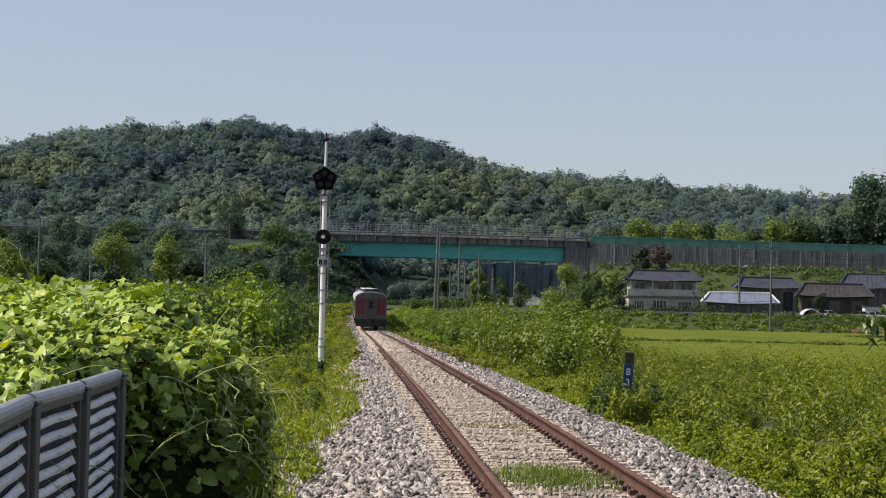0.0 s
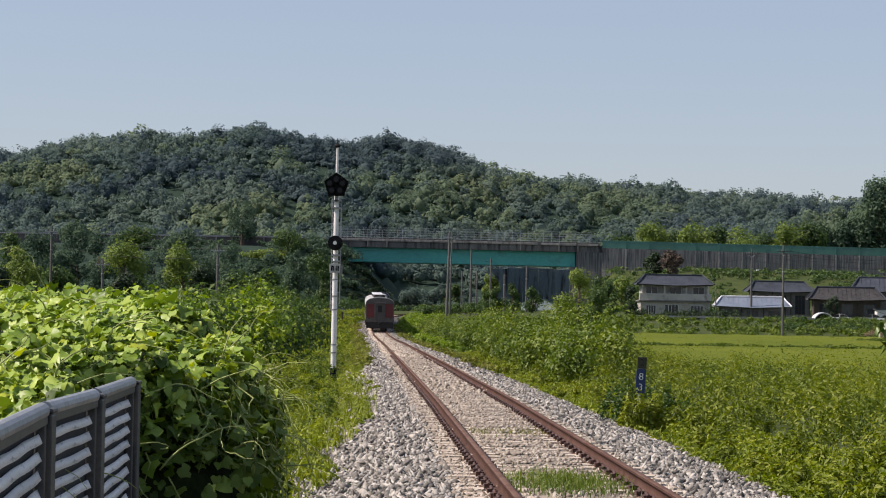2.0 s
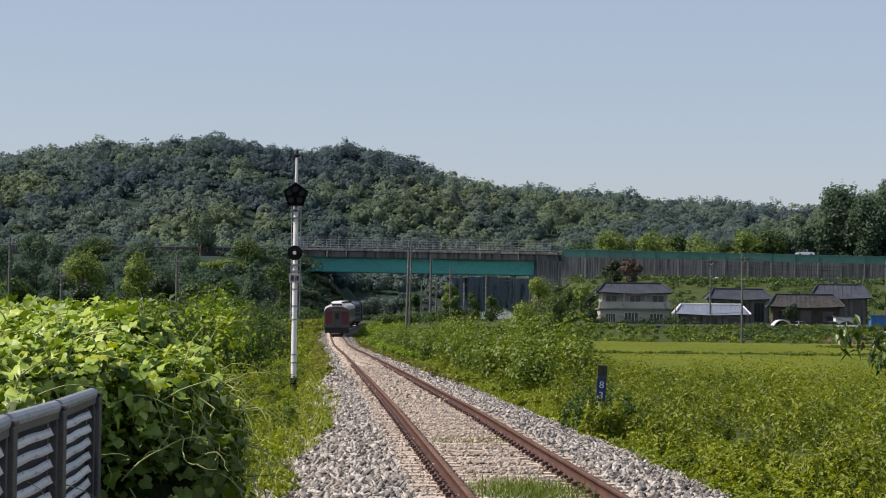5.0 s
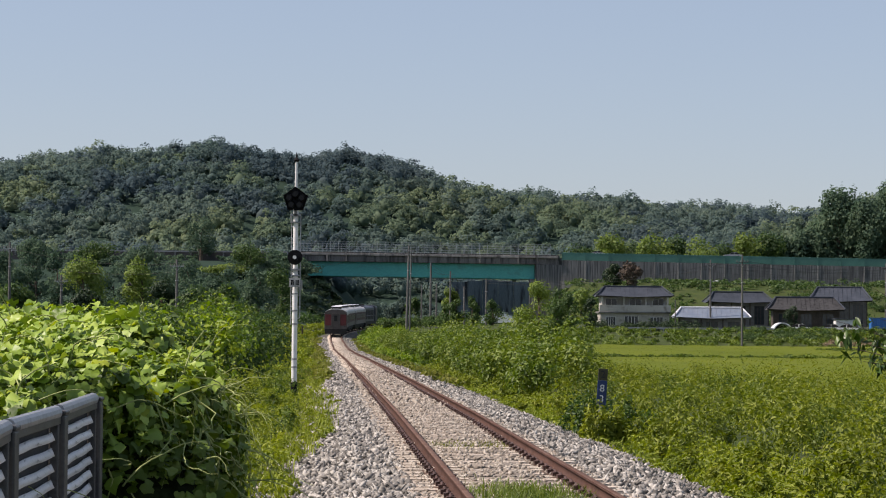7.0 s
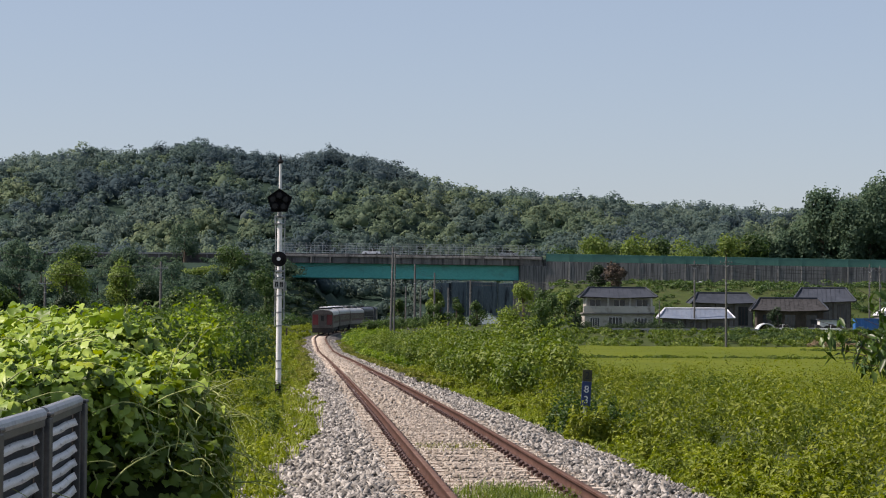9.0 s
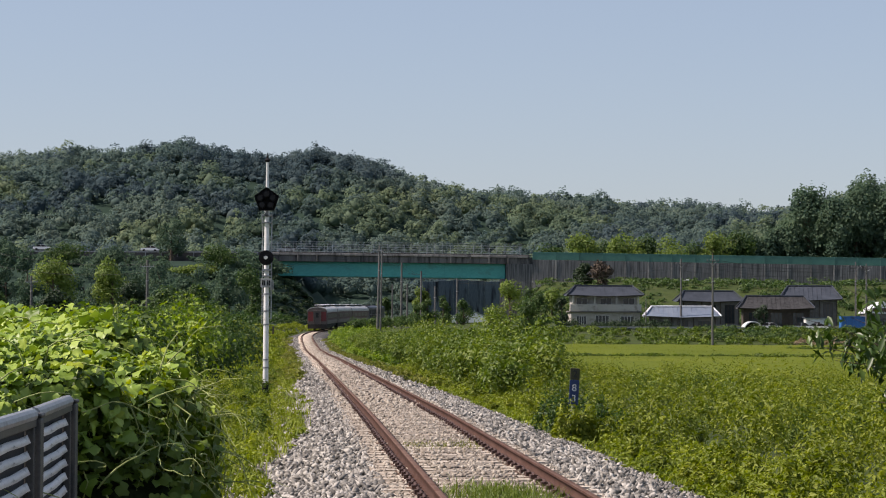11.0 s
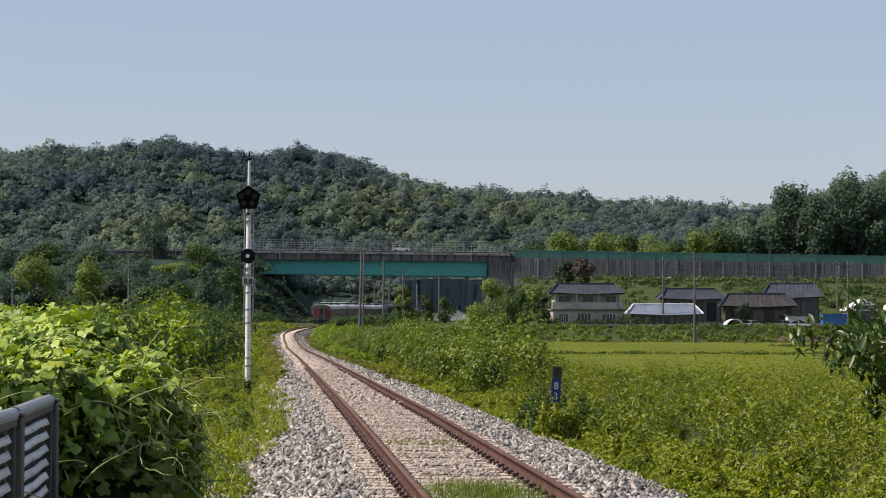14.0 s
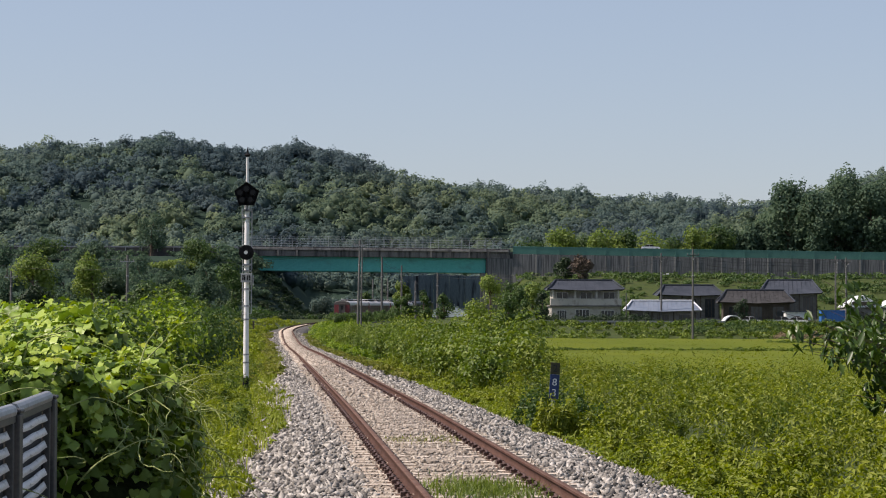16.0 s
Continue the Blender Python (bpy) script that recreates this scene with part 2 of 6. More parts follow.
MAT = {
    "rail": material("rusty_rail", (0.050, 0.027, 0.021), (0.105, 0.058, 0.045), 2, 60, 0.85, 0.0, 0.2, (0.07, 0.035, 0.025), specular=0.1),
    "rail_head": material("worn_rail_head", (0.092, 0.054, 0.042), (0.165, 0.103, 0.082), 2, 60, 0.8, 0.0, 0.1, (0.10, 0.048, 0.034), specular=0.05),
    "rust_dust": material("rust_stained_ballast", (0.055, 0.034, 0.026), (0.13, 0.085, 0.064), 6, 28, 0.95, 0, 0.9, specular=0.1),
    "clip": material("rusty_clip", (0.035, 0.02, 0.016), (0.09, 0.045, 0.035), 4, 80, 0.75, 0.2, 0.2),
    "sleeper": material("dusty_concrete_sleeper", (0.40, 0.335, 0.265), (0.57, 0.50, 0.415), 3, 45, 0.9, 0, 0.3, (0.3, 0.2, 0.14)),
    # far darker than the loose stones: shade in their gaps put into colour
    "bed": material("ballast_bed", (0.030, 0.027, 0.024), (0.10, 0.090, 0.080), 6, 28, 0.95, 0, 0.9, coord="Object"),
    "bed_mid": material("dusty_ballast_bed", (0.150, 0.122, 0.092), (0.299, 0.252, 0.204), 6, 28, 0.95, 0, 0.9, coord="Object"),
    "stone": stone_material("grey_ballast_stone", (0.080, 0.074, 0.066), (0.270, 0.250, 0.220), (0.583, 0.546, 0.488)),
    "stone_mid": stone_material("dusty_ballast_stone", (0.202, 0.164, 0.128), (0.368, 0.315, 0.252), (0.552, 0.489, 0.408)),
    "soil": material("grassy_ground", (0.020, 0.036, 0.007), (0.058, 0.078, 0.016), 0.35, 9, 0.95, 0, 0.6, (0.085, 0.07, 0.035), 0.68, specular=0.2),
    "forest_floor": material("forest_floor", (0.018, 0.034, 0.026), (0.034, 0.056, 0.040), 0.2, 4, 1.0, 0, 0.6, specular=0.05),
    "paddy": leaf_material("rice_blades", (0.100, 0.135, 0.006), (0.142, 0.182, 0.008), (0.185, 0.215, 0.014), 0.7, 0.35, 0.06, 0.15),
    "white_paint": material("weathered_white_paint", (0.62, 0.62, 0.60), (0.82, 0.82, 0.80), 3, 30, 0.5, 0, 0.05, (0.45, 0.42, 0.38), 0.70),
    "black_paint": material("matt_black_paint", (0.005, 0.005, 0.006), (0.013, 0.013, 0.015), 3, 30, 0.75, 0, 0.05, specular=0.15),
    "lens": material("dark_signal_lens", (0.006, 0.006, 0.007), (0.012, 0.012, 0.013), 3, 30, 0.3, 0, 0.0, specular=0.2),
    "lens_white": material("frosted_signal_lens", (0.55, 0.55, 0.52), (0.75, 0.75, 0.72), 3, 30, 0.2, 0, 0.0),
    "galv": material("dull_galvanised_steel", (0.22, 0.23, 0.24), (0.38, 0.39, 0.40), 4, 50, 0.5, 0.6, 0.05, (0.2, 0.14, 0.1), 0.72),
    "fence": material("blue_grey_painted_steel", (0.046, 0.045, 0.046), (0.080, 0.080, 0.077), 5, 60, 0.5, 0.1, 0.05, (0.12, 0.12, 0.13), 0.72),
    "fence_slat": material("light_grey_panel", (0.60, 0.59, 0.57), (0.78, 0.77, 0.75), 3, 70, 0.5, 0.1, 0.1, (0.15, 0.14, 0.13), 0.70, stretch=(1, 1, 6)),
    "concrete": material("stained_concrete", (0.20, 0.187, 0.172), (0.335, 0.315, 0.292), 0.35, 8, 0.9, 0, 0.3, (0.10, 0.093, 0.09), 0.60, stretch=(1.2, 1, 0.10)),
    # hillside shade and haze beyond the bridge, as a panel colour
    "dark_concrete": material("shaded_hill_blue", (0.044, 0.068, 0.088), (0.088, 0.126, 0.147), 0.35, 6, 0.95, 0, 0.3, (0.014, 0.017, 0.022), 0.6, stretch=(1, 1, 0.15), specular=0.1),
    "concrete_wall": material("streaked_concrete_wall", (0.106, 0.105, 0.103), (0.220, 0.218, 0.214), 0.9, 6, 0.9, 0, 0.3, (0.062, 0.062, 0.064), 0.54, stretch=(1.5, 1, 0.07)),
    # concrete darkened in colour for the shade below the projecting edge beam
    "fascia": material("shade_dark_fascia", (0.115, 0.108, 0.105), (0.216, 0.203, 0.196), 0.5, 8, 0.95, 0, 0.3, (0.055, 0.052, 0.052), 0.58, stretch=(1.2, 1, 0.15), specular=0.15),
    "girder": material("faded_teal_paint", (0.036, 0.298, 0.271), (0.064, 0.392, 0.356), 0.15, 3, 0.5, 0, 0.05, (0.05, 0.19, 0.165), 0.66, stretch=(0.6, 1, 1)),
    "barrier": material("green_barrier_panel", (0.045, 0.15, 0.12), (0.08, 0.21, 0.17), 0.5, 6, 0.5, 0.1, 0.05),
    "asphalt": material("asphalt", (0.04, 0.04, 0.042), (0.065, 0.065, 0.066), 0.4, 12, 0.9, 0, 0.3),
    "mesh_wire": material("fence_wire", (0.34, 0.36, 0.37), (0.48, 0.50, 0.51), 1, 10, 0.6, 0.4, 0),
    "pole": material("concrete_pole", (0.075, 0.075, 0.072), (0.135, 0.132, 0.126), 2, 25, 0.9, 0, 0.1, (0.05, 0.05, 0.048), 0.62, stretch=(1, 1, 0.2)),
    "cable": material("black_cable", (0.02, 0.02, 0.02), (0.05, 0.05, 0.05), 2, 20, 0.7, 0, 0),
    "insulator": material("glazed_insulator", (0.13, 0.12, 0.11), (0.22, 0.21, 0.20), 3, 20, 0.3, 0, 0),
    "bark": material("bark", (0.05, 0.037, 0.026), (0.12, 0.09, 0.065), 2, 18, 0.95, 0, 0.6, stretch=(1, 1, 0.3)),
    "plate_blue": material("blue_enamel_plate", (0.010, 0.024, 0.085), (0.016, 0.038, 0.13), 4, 30, 0.4, 0, 0.05),
    "tag_brown": material("dull_olive_tag", (0.035, 0.034, 0.018), (0.07, 0.066, 0.03), 8, 40, 0.8, 0, 0.2),
    # dark colour for the shade in the slat gaps; also colours one numeral
    "fence_back": material("gap_and_numeral_dark", (0.016, 0.016, 0.018), (0.034, 0.034, 0.038), 4, 40, 0.8, 0, 0.1),
    "numeral_board": material("dulled_white_board", (0.30, 0.30, 0.29), (0.42, 0.42, 0.40), 6, 30, 0.7, 0, 0.0),
    "numeral": material("white_numeral", (0.7, 0.7, 0.7), (0.82, 0.82, 0.82), 4, 30, 0.5, 0, 0.0),
    "train_red": material("faded_red_body", (0.098, 0.011, 0.013), (0.162, 0.018, 0.021), 1.2, 20, 0.5, 0, 0.05, (0.07, 0.014, 0.014), 0.66),
    "train_grey": material("grey_body_panel", (0.055, 0.046, 0.042), (0.10, 0.083, 0.076), 1.2, 20, 0.5, 0, 0.05, (0.042, 0.035, 0.031), 0.66),
    # pale band darkened in colour for the shade on the train's side
    "train_cream": material("shade_dimmed_pale_band", (0.13, 0.112, 0.105), (0.20, 0.172, 0.16), 1.2, 20, 0.6, 0, 0.05, (0.09, 0.07, 0.06), 0.62),
    "train_roof": material("pale_silver_roof", (0.34, 0.33, 0.32), (0.50, 0.49, 0.47), 1.2, 20, 0.5, 0.1, 0.05, (0.22, 0.21, 0.20), 0.66),
    # darker than the red ends: the side's shade is in the colour
    "train_side": material("shade_dimmed_maroon_side", (0.055, 0.020, 0.019), (0.095, 0.036, 0.034), 1.2, 20, 0.6, 0, 0.05, (0.04, 0.02, 0.018), 0.64),
    "train_dark": material("sooty_underframe", (0.010, 0.009, 0.009), (0.03, 0.027, 0.025), 3, 30, 0.8, 0.1, 0.2),
    "train_glass": material("dark_window_glass", (0.012, 0.012, 0.013), (0.025, 0.024, 0.024), 2, 20, 0.35, 0, 0, specular=0.25),
    "loco_body": material("dark_locomotive_paint", (0.025, 0.03, 0.04), (0.05, 0.055, 0.07), 1, 20, 0.5, 0, 0.05),
    "tile": material("dark_roof_tile", (0.030, 0.038, 0.050), (0.063, 0.072, 0.091), 0.8, 12, 0.85, 0, 0.4, (0.065, 0.07, 0.08), 0.70, specular=0.15),
    "tile_brown": material("brown_roof_tile", (0.032, 0.032, 0.034), (0.060, 0.059, 0.060), 0.8, 12, 0.9, 0, 0.4, (0.02, 0.02, 0.02), 0.62, specular=0.15),
    "tile_silver": material("pale_blue_metal_roof", (0.105, 0.133, 0.182), (0.189, 0.224, 0.273), 0.8, 12, 0.5, 0.2, 0.2, (0.18, 0.20, 0.24), 0.62),
    "roof_white": material("white_sheet_roof", (0.62, 0.63, 0.65), (0.8, 0.8, 0.82), 0.8, 12, 0.5, 0.1, 0.1, (0.45, 0.44, 0.42), 0.68),
    "plaster": material("cream_plaster", (0.33, 0.31, 0.27), (0.46, 0.435, 0.38), 0.6, 14, 0.9, 0, 0.2, (0.22, 0.20, 0.17), 0.64),
    "plaster_dim": material("grey_plaster", (0.11, 0.105, 0.098), (0.20, 0.19, 0.178), 0.6, 14, 0.9, 0, 0.2, (0.08, 0.075, 0.07), 0.62),
    "white_wall": material("white_shed_wall", (0.55, 0.55, 0.53), (0.72, 0.72, 0.69), 0.8, 14, 0.8, 0, 0.1, (0.36, 0.34, 0.31), 0.68),
    "wood_dark": material("dark_timber", (0.035, 0.026, 0.02), (0.085, 0.065, 0.05), 2, 22, 0.85, 0, 0.3),
    "glass": material("dull_window_glass", (0.02, 0.024, 0.028), (0.05, 0.055, 0.06), 2, 10, 0.1, 0, 0),
    "blue_tarp": material("blue_painted_steel", (0.02, 0.115, 0.34), (0.035, 0.165, 0.44), 0.8, 12, 0.5, 0, 0.1),
    "film_white": material("white_plastic_film", (0.58, 0.60, 0.60), (0.76, 0.78, 0.78), 0.8, 12, 0.4, 0, 0.1),
    "car_white": material("white_car_paint", (0.72, 0.72, 0.72), (0.8, 0.8, 0.8), 1, 20, 0.25, 0, 0),
    "car_grey": material("silver_car_paint", (0.34, 0.35, 0.36), (0.42, 0.43, 0.44), 1, 20, 0.25, 0.5, 0),
    "rubber": material("tyre_rubber", (0.012, 0.012, 0.012), (0.03, 0.03, 0.03), 3, 30, 0.85, 0, 0.1),
    "straw": material("dry_stalks", (0.28, 0.21, 0.12), (0.46, 0.36, 0.23), 2, 20, 0.9, 0, 0.2),
    "bird": material("dark_plumage", (0.02, 0.02, 0.022), (0.05, 0.048, 0.045), 6, 40, 0.8, 0, 0),
    # foliage
    "vine": leaf_material("vine_leaves", (0.090, 0.152, 0.016), (0.196, 0.299, 0.034), (0.382, 0.483, 0.085), 0.48, 0.18, 1.3, 0.45),
    "vine_young": leaf_material("young_vine_leaves", (0.21, 0.28, 0.012), (0.30, 0.37, 0.02), (0.40, 0.46, 0.05), 0.5, 0.3, 1.3),
    "tangle": material("hedge_shade_colour", (0.008, 0.013, 0.004), (0.022, 0.030, 0.010), 3, 30, 1.0, 0, 0.5, specular=0.05),
    "stem": material("pale_green_stems", (0.20, 0.25, 0.06), (0.36, 0.40, 0.14), 4, 40, 0.7, 0, 0.1),
    "weed": leaf_material("weed_leaves", (0.058, 0.090, 0.008), (0.144, 0.186, 0.017), (0.259, 0.290, 0.035), 0.6, 0.32, 0.35),
    "verge": leaf_material("lush_verge_leaves", (0.114, 0.158, 0.012), (0.190, 0.242, 0.019), (0.294, 0.332, 0.039), 0.6, 0.32, 0.5),
    "grass": leaf_material("grass_blades", (0.085, 0.110, 0.014), (0.155, 0.175, 0.024), (0.26, 0.26, 0.055), 0.6, 0.32, 0.35),
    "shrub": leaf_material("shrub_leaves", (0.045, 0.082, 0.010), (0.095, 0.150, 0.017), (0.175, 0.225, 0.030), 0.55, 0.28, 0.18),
    "shrub_bright": leaf_material("sunlit_shrub_leaves", (0.067, 0.125, 0.013), (0.147, 0.236, 0.020), (0.275, 0.350, 0.037), 0.55, 0.30, 0.4),
    "shrub_dark": leaf_material("dark_shrub_leaves", (0.018, 0.048, 0.010), (0.036, 0.080, 0.014), (0.065, 0.115, 0.020), 0.5, 0.3, 0.18),
    "tree": leaf_material("tree_leaves", (0.030, 0.066, 0.018), (0.056, 0.105, 0.026), (0.095, 0.145, 0.036), 0.6, 0.3, 0.12),
    "tree_pale": leaf_material("pale_tree_leaves", (0.100, 0.160, 0.030), (0.155, 0.220, 0.044), (0.23, 0.285, 0.07), 0.6, 0.35, 0.12),
    # paler, bluer tree leaves: haze over distance is mixed into the colour
    "tree_far": leaf_material("hazed_tree_leaves", (0.040, 0.078, 0.052), (0.072, 0.120, 0.074), (0.114, 0.166, 0.094), 0.7, 0.3, 0.12, 0.15),
    "tree_dark": leaf_material("dark_tree_leaves", (0.014, 0.033, 0.015), (0.028, 0.054, 0.022), (0.048, 0.078, 0.030), 0.6, 0.22, 0.12),
    # hill foliage blued and flattened: distance haze put into its colours
    "woods": leaf_material("hazed_wood_leaves", (0.083, 0.127, 0.121), (0.116, 0.166, 0.145), (0.157, 0.204, 0.160), 0.9, 0.42, 0.022, 0.05),
    "woods_dark": leaf_material("hazed_pine_needles", (0.063, 0.098, 0.110), (0.083, 0.121, 0.130), (0.110, 0.148, 0.147), 0.9, 0.42, 0.022, 0.05),
    "woods_light": leaf_material("hazed_light_leaves", (0.108, 0.158, 0.114), (0.150, 0.202, 0.132), (0.197, 0.241, 0.145), 0.9, 0.42, 0.022, 0.05),
    "glossy_leaf": leaf_material("glossy_shrub_leaves", (0.020, 0.048, 0.008), (0.042, 0.085, 0.012), (0.085, 0.140, 0.022), 0.40, 0.2, 0.6, 0.35),
}


# ---- mesh tools ----
def empty(name, m=None):
    ob = new(name)
    if m is not None:
        ob.matrix_basis = m
    return ob


def part(name, bm, mat, parent=None, label="", smooth=False):
    """One bmesh (or mesh) as one object under a thing or a part."""
    if isinstance(bm, bmesh.types.BMesh):
        me = bpy.data.meshes.new(name)
        bmesh.ops.recalc_face_normals(bm, faces=bm.faces)
        bm.to_mesh(me)
        bm.free()
    else:
        me = bm
    for mm in (mat if isinstance(mat, (list, tuple)) else [mat]):
        me.materials.append(MAT[mm] if isinstance(mm, str) else mm)
    if smooth:
        me.polygons.foreach_set("use_smooth", [True] * len(me.polygons))
    ob = new(name, me)
    if parent is not None:
        ob.parent = parent
    if label:
        tagged(ob, label)
    return ob


def box(bm, x0, y0, z0, x1, y1, z1, bevel=0.0, m=None):
    mat = Matrix.Translation(((x0 + x1) / 2, (y0 + y1) / 2, (z0 + z1) / 2)) @ Matrix.Diagonal((abs(x1 - x0), abs(y1 - y0), abs(z1 - z0), 1))
    made = bmesh.ops.create_cube(bm, size=1, matrix=(m @ mat) if m is not None else mat)
    if bevel:
        vs = made["verts"]
        es = {e for v in vs for e in v.link_edges}
        bmesh.ops.bevel(bm, geom=list(es), offset=bevel, segments=2, affect="EDGES", profile=0.5)


def boxes(*specs, bevel=0.0):
    bm = bmesh.new()
    for s in specs:
        box(bm, *s, bevel=bevel)
    return bm


def rod(bm, a, b, r0, r1=None, seg=10, caps=True):
    a, b = Vector(a), Vector(b)
    d = b - a
    m = Matrix.Translation((a + b) / 2) @ d.to_track_quat("Z", "Y").to_matrix().to_4x4()
    bmesh.ops.create_cone(bm, cap_ends=caps, segments=seg, radius1=r0, radius2=r0 if r1 is None else r1, depth=d.length, matrix=m)


def rods(*specs, seg=10):
    bm = bmesh.new()
    for s in specs:
        rod(bm, *s, seg=seg)
    return bm


def prism(outline, y0, y1, flip=False):
    """An outline in x and z pushed along y."""
    bm = bmesh.new()
    a = [bm.verts.new((x, y0, z)) for x, z in outline]
    b = [bm.verts.new((x, y1, z)) for x, z in outline]
    k = len(a)
    for i in range(k):
        bm.faces.new((a[i], a[(i + 1) % k], b[(i + 1) % k], b[i]))
    bm.faces.new(a), bm.faces.new(b[::-1])
    return bm


def mesh_from(name, verts, faces_n, corners):
    """A mesh from arrays: verts (n, 3), equal faces of faces_n corners each."""
    me = bpy.data.meshes.new(name)
    nf = len(corners) // faces_n
    me.vertices.add(len(verts)), me.loops.add(len(corners)), me.polygons.add(nf)
    me.vertices.foreach_set("co", np.asarray(verts, np.float32).ravel())
    me.loops.foreach_set("vertex_index", np.asarray(corners, np.int32))
    me.polygons.foreach_set("loop_start", np.arange(0, len(corners), faces_n, dtype=np.int32))
    me.polygons.foreach_set("loop_total", np.full(nf, faces_n, np.int32))
    me.update(calc_edges=True)
    me.validate()
    return me


def unit(v):
    return v / np.maximum(np.linalg.norm(v, axis=1, keepdims=True), 1e-9)


def leaves(name, at, facing, length, width, fold=0.25, droop=None):
    """Folded leaf blades: at (n, 3), facing (n, 3) normals, length and width (n)."""
    n = len(at)
    facing = unit(facing)
    side = unit(np.cross(facing, rng.normal(size=(n, 3))))
    along = np.cross(side, facing)
    if droop is not None:
        along = unit(along + np.asarray(droop))
    L, W = np.asarray(length).reshape(-1, 1) * np.ones((n, 1)), np.asarray(width).reshape(-1, 1) * np.ones((n, 1))
    a = at - along * L * 0.5
    tip = at + along * L * 0.5 - facing * L * fold * 0.5
    r = at + side * W * 0.5 + facing * W * fold
    q = at - side * W * 0.5 + facing * W * fold
    v = np.stack([a, r, tip, q], 1).reshape(-1, 3)
    i = np.arange(n)[:, None] * 4
    tri = np.concatenate([i, i + 1, i + 2, i, i + 2, i + 3], 1).ravel()
    return mesh_from(name, v, 3, tri)


LOBED = np.array([(0, -0.42), (0.22, -0.55), (0.44, -0.46), (0.56, -0.18), (0.50, 0.08), (0.30, 0.22), (0.16, 0.42), (0, 0.56), (-0.16, 0.42), (-0.30, 0.22), (-0.50, 0.08), (-0.56, -0.18), (-0.44, -0.46), (-0.22, -0.55)])


def lobed_leaves(name, at, facing, size, droop):
    """Broad lobed leaves, cupped along the midrib."""
    n, k = len(at), len(LOBED)
    facing = unit(facing)
    down = np.asarray(droop) + rng.normal(size=(n, 3)) * 0.5
    along = unit(down - facing * (down * facing).sum(1, keepdims=True))
    side = np.cross(along, facing)
    s = np.asarray(size).reshape(-1, 1, 1)
    u, w = LOBED[:, 0][None, :, None], LOBED[:, 1][None, :, None]
    curl = rng.uniform(-0.1, 0.6, (n, 1, 1))
    wave = rng.normal(size=(n, k, 1)) * 0.10
    rim = at[:, None, :] + s * (u * side[:, None] + w * along[:, None] + (np.abs(u) * rng.uniform(-0.35, 0.55, (n, 1, 1)) - w * w * curl + wave) * facing[:, None])
    v = np.concatenate([at[:, None, :], rim], 1).reshape(-1, 3)
    i = np.arange(n)[:, None] * (k + 1)
    tri = np.concatenate([np.concatenate([i, i + 1 + j, i + 1 + (j + 1) % k], 1) for j in range(k)], 1).ravel()
    return mesh_from(name, v, 3, tri)


def blades(name, at, height, width, lean):
    """Grass blades: bent strips of two pieces."""
    n = len(at)
    az = rng.uniform(0, 2 * np.pi, n)
    d = np.stack([np.cos(az), np.sin(az), np.zeros(n)], 1)
    s = np.stack([-np.sin(az), np.cos(az), np.zeros(n)], 1)
    h, w, b = (np.asarray(q).reshape(-1, 1) * np.ones((n, 1)) for q in (height, width, lean))
    up = np.array([0, 0, 1.0])
    mid, tip = at + up * h * 0.6 + d * b * h * 0.3, at + up * h * (1 - 0.25 * b) + d * b * h
    v = np.stack([at - s * w / 2, at + s * w / 2, mid + s * w * 0.4, mid - s * w * 0.4, tip], 1).reshape(-1, 3)
    i = np.arange(n)[:, None] * 5
    tri = np.concatenate([i, i + 1, i + 2, i, i + 2, i + 3, i + 3, i + 2, i + 4], 1).ravel()
    return mesh_from(name, v, 3, tri)


def ball(n):
    return unit(rng.normal(size=(n, 3)))


# ---- the line of the railway ----
CURVE_FROM, RADIUS, HEADING = 325.0, 720.0, -0.0705


def line_x(y):
    y = np.asarray(y, float)
    bend = np.maximum(y - CURVE_FROM, 0)
    ease = np.clip((y - 150) / 160, 0, 1)
    return 0.62 + HEADING * (y - 22.7) + bend ** 2 / (2 * RADIUS) - 0.42 * ease * ease * (3 - 2 * ease)


def line_z(y):
    return np.interp(y, [0, 45, 80, 150, 200, 245, 303, 350, 400, 450, 560, 800], [0.0, 0.0, -0.14, -0.50, -0.77, -0.87, -0.40, 0.22, 0.85, 1.3, 1.85, 2.2])


def beside(y, u, dz=0.0):
    """A place u metres to the right of the line, dz above its rail head."""
    return (float(line_x(y)) + u, y, float(line_z(y)) + dz)


# ---- the ground ----
def smooth(a, lo, hi):
    t = np.clip((a - lo) / (hi - lo), 0, 1)
    return t * t * (3 - 2 * t)


def ripple(x, y, s, k=0.0):
    return np.sin(x / s + 1.3 * np.sin(y / s * 0.7 + k)) * np.cos(y / s * 0.9 + 0.8 * np.sin(x / s * 0.6 + k * 2))


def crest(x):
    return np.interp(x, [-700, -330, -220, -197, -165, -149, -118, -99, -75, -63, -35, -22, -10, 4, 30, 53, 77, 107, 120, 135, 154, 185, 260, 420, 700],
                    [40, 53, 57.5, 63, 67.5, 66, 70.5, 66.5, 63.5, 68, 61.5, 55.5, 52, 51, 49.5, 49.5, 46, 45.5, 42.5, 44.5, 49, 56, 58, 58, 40])


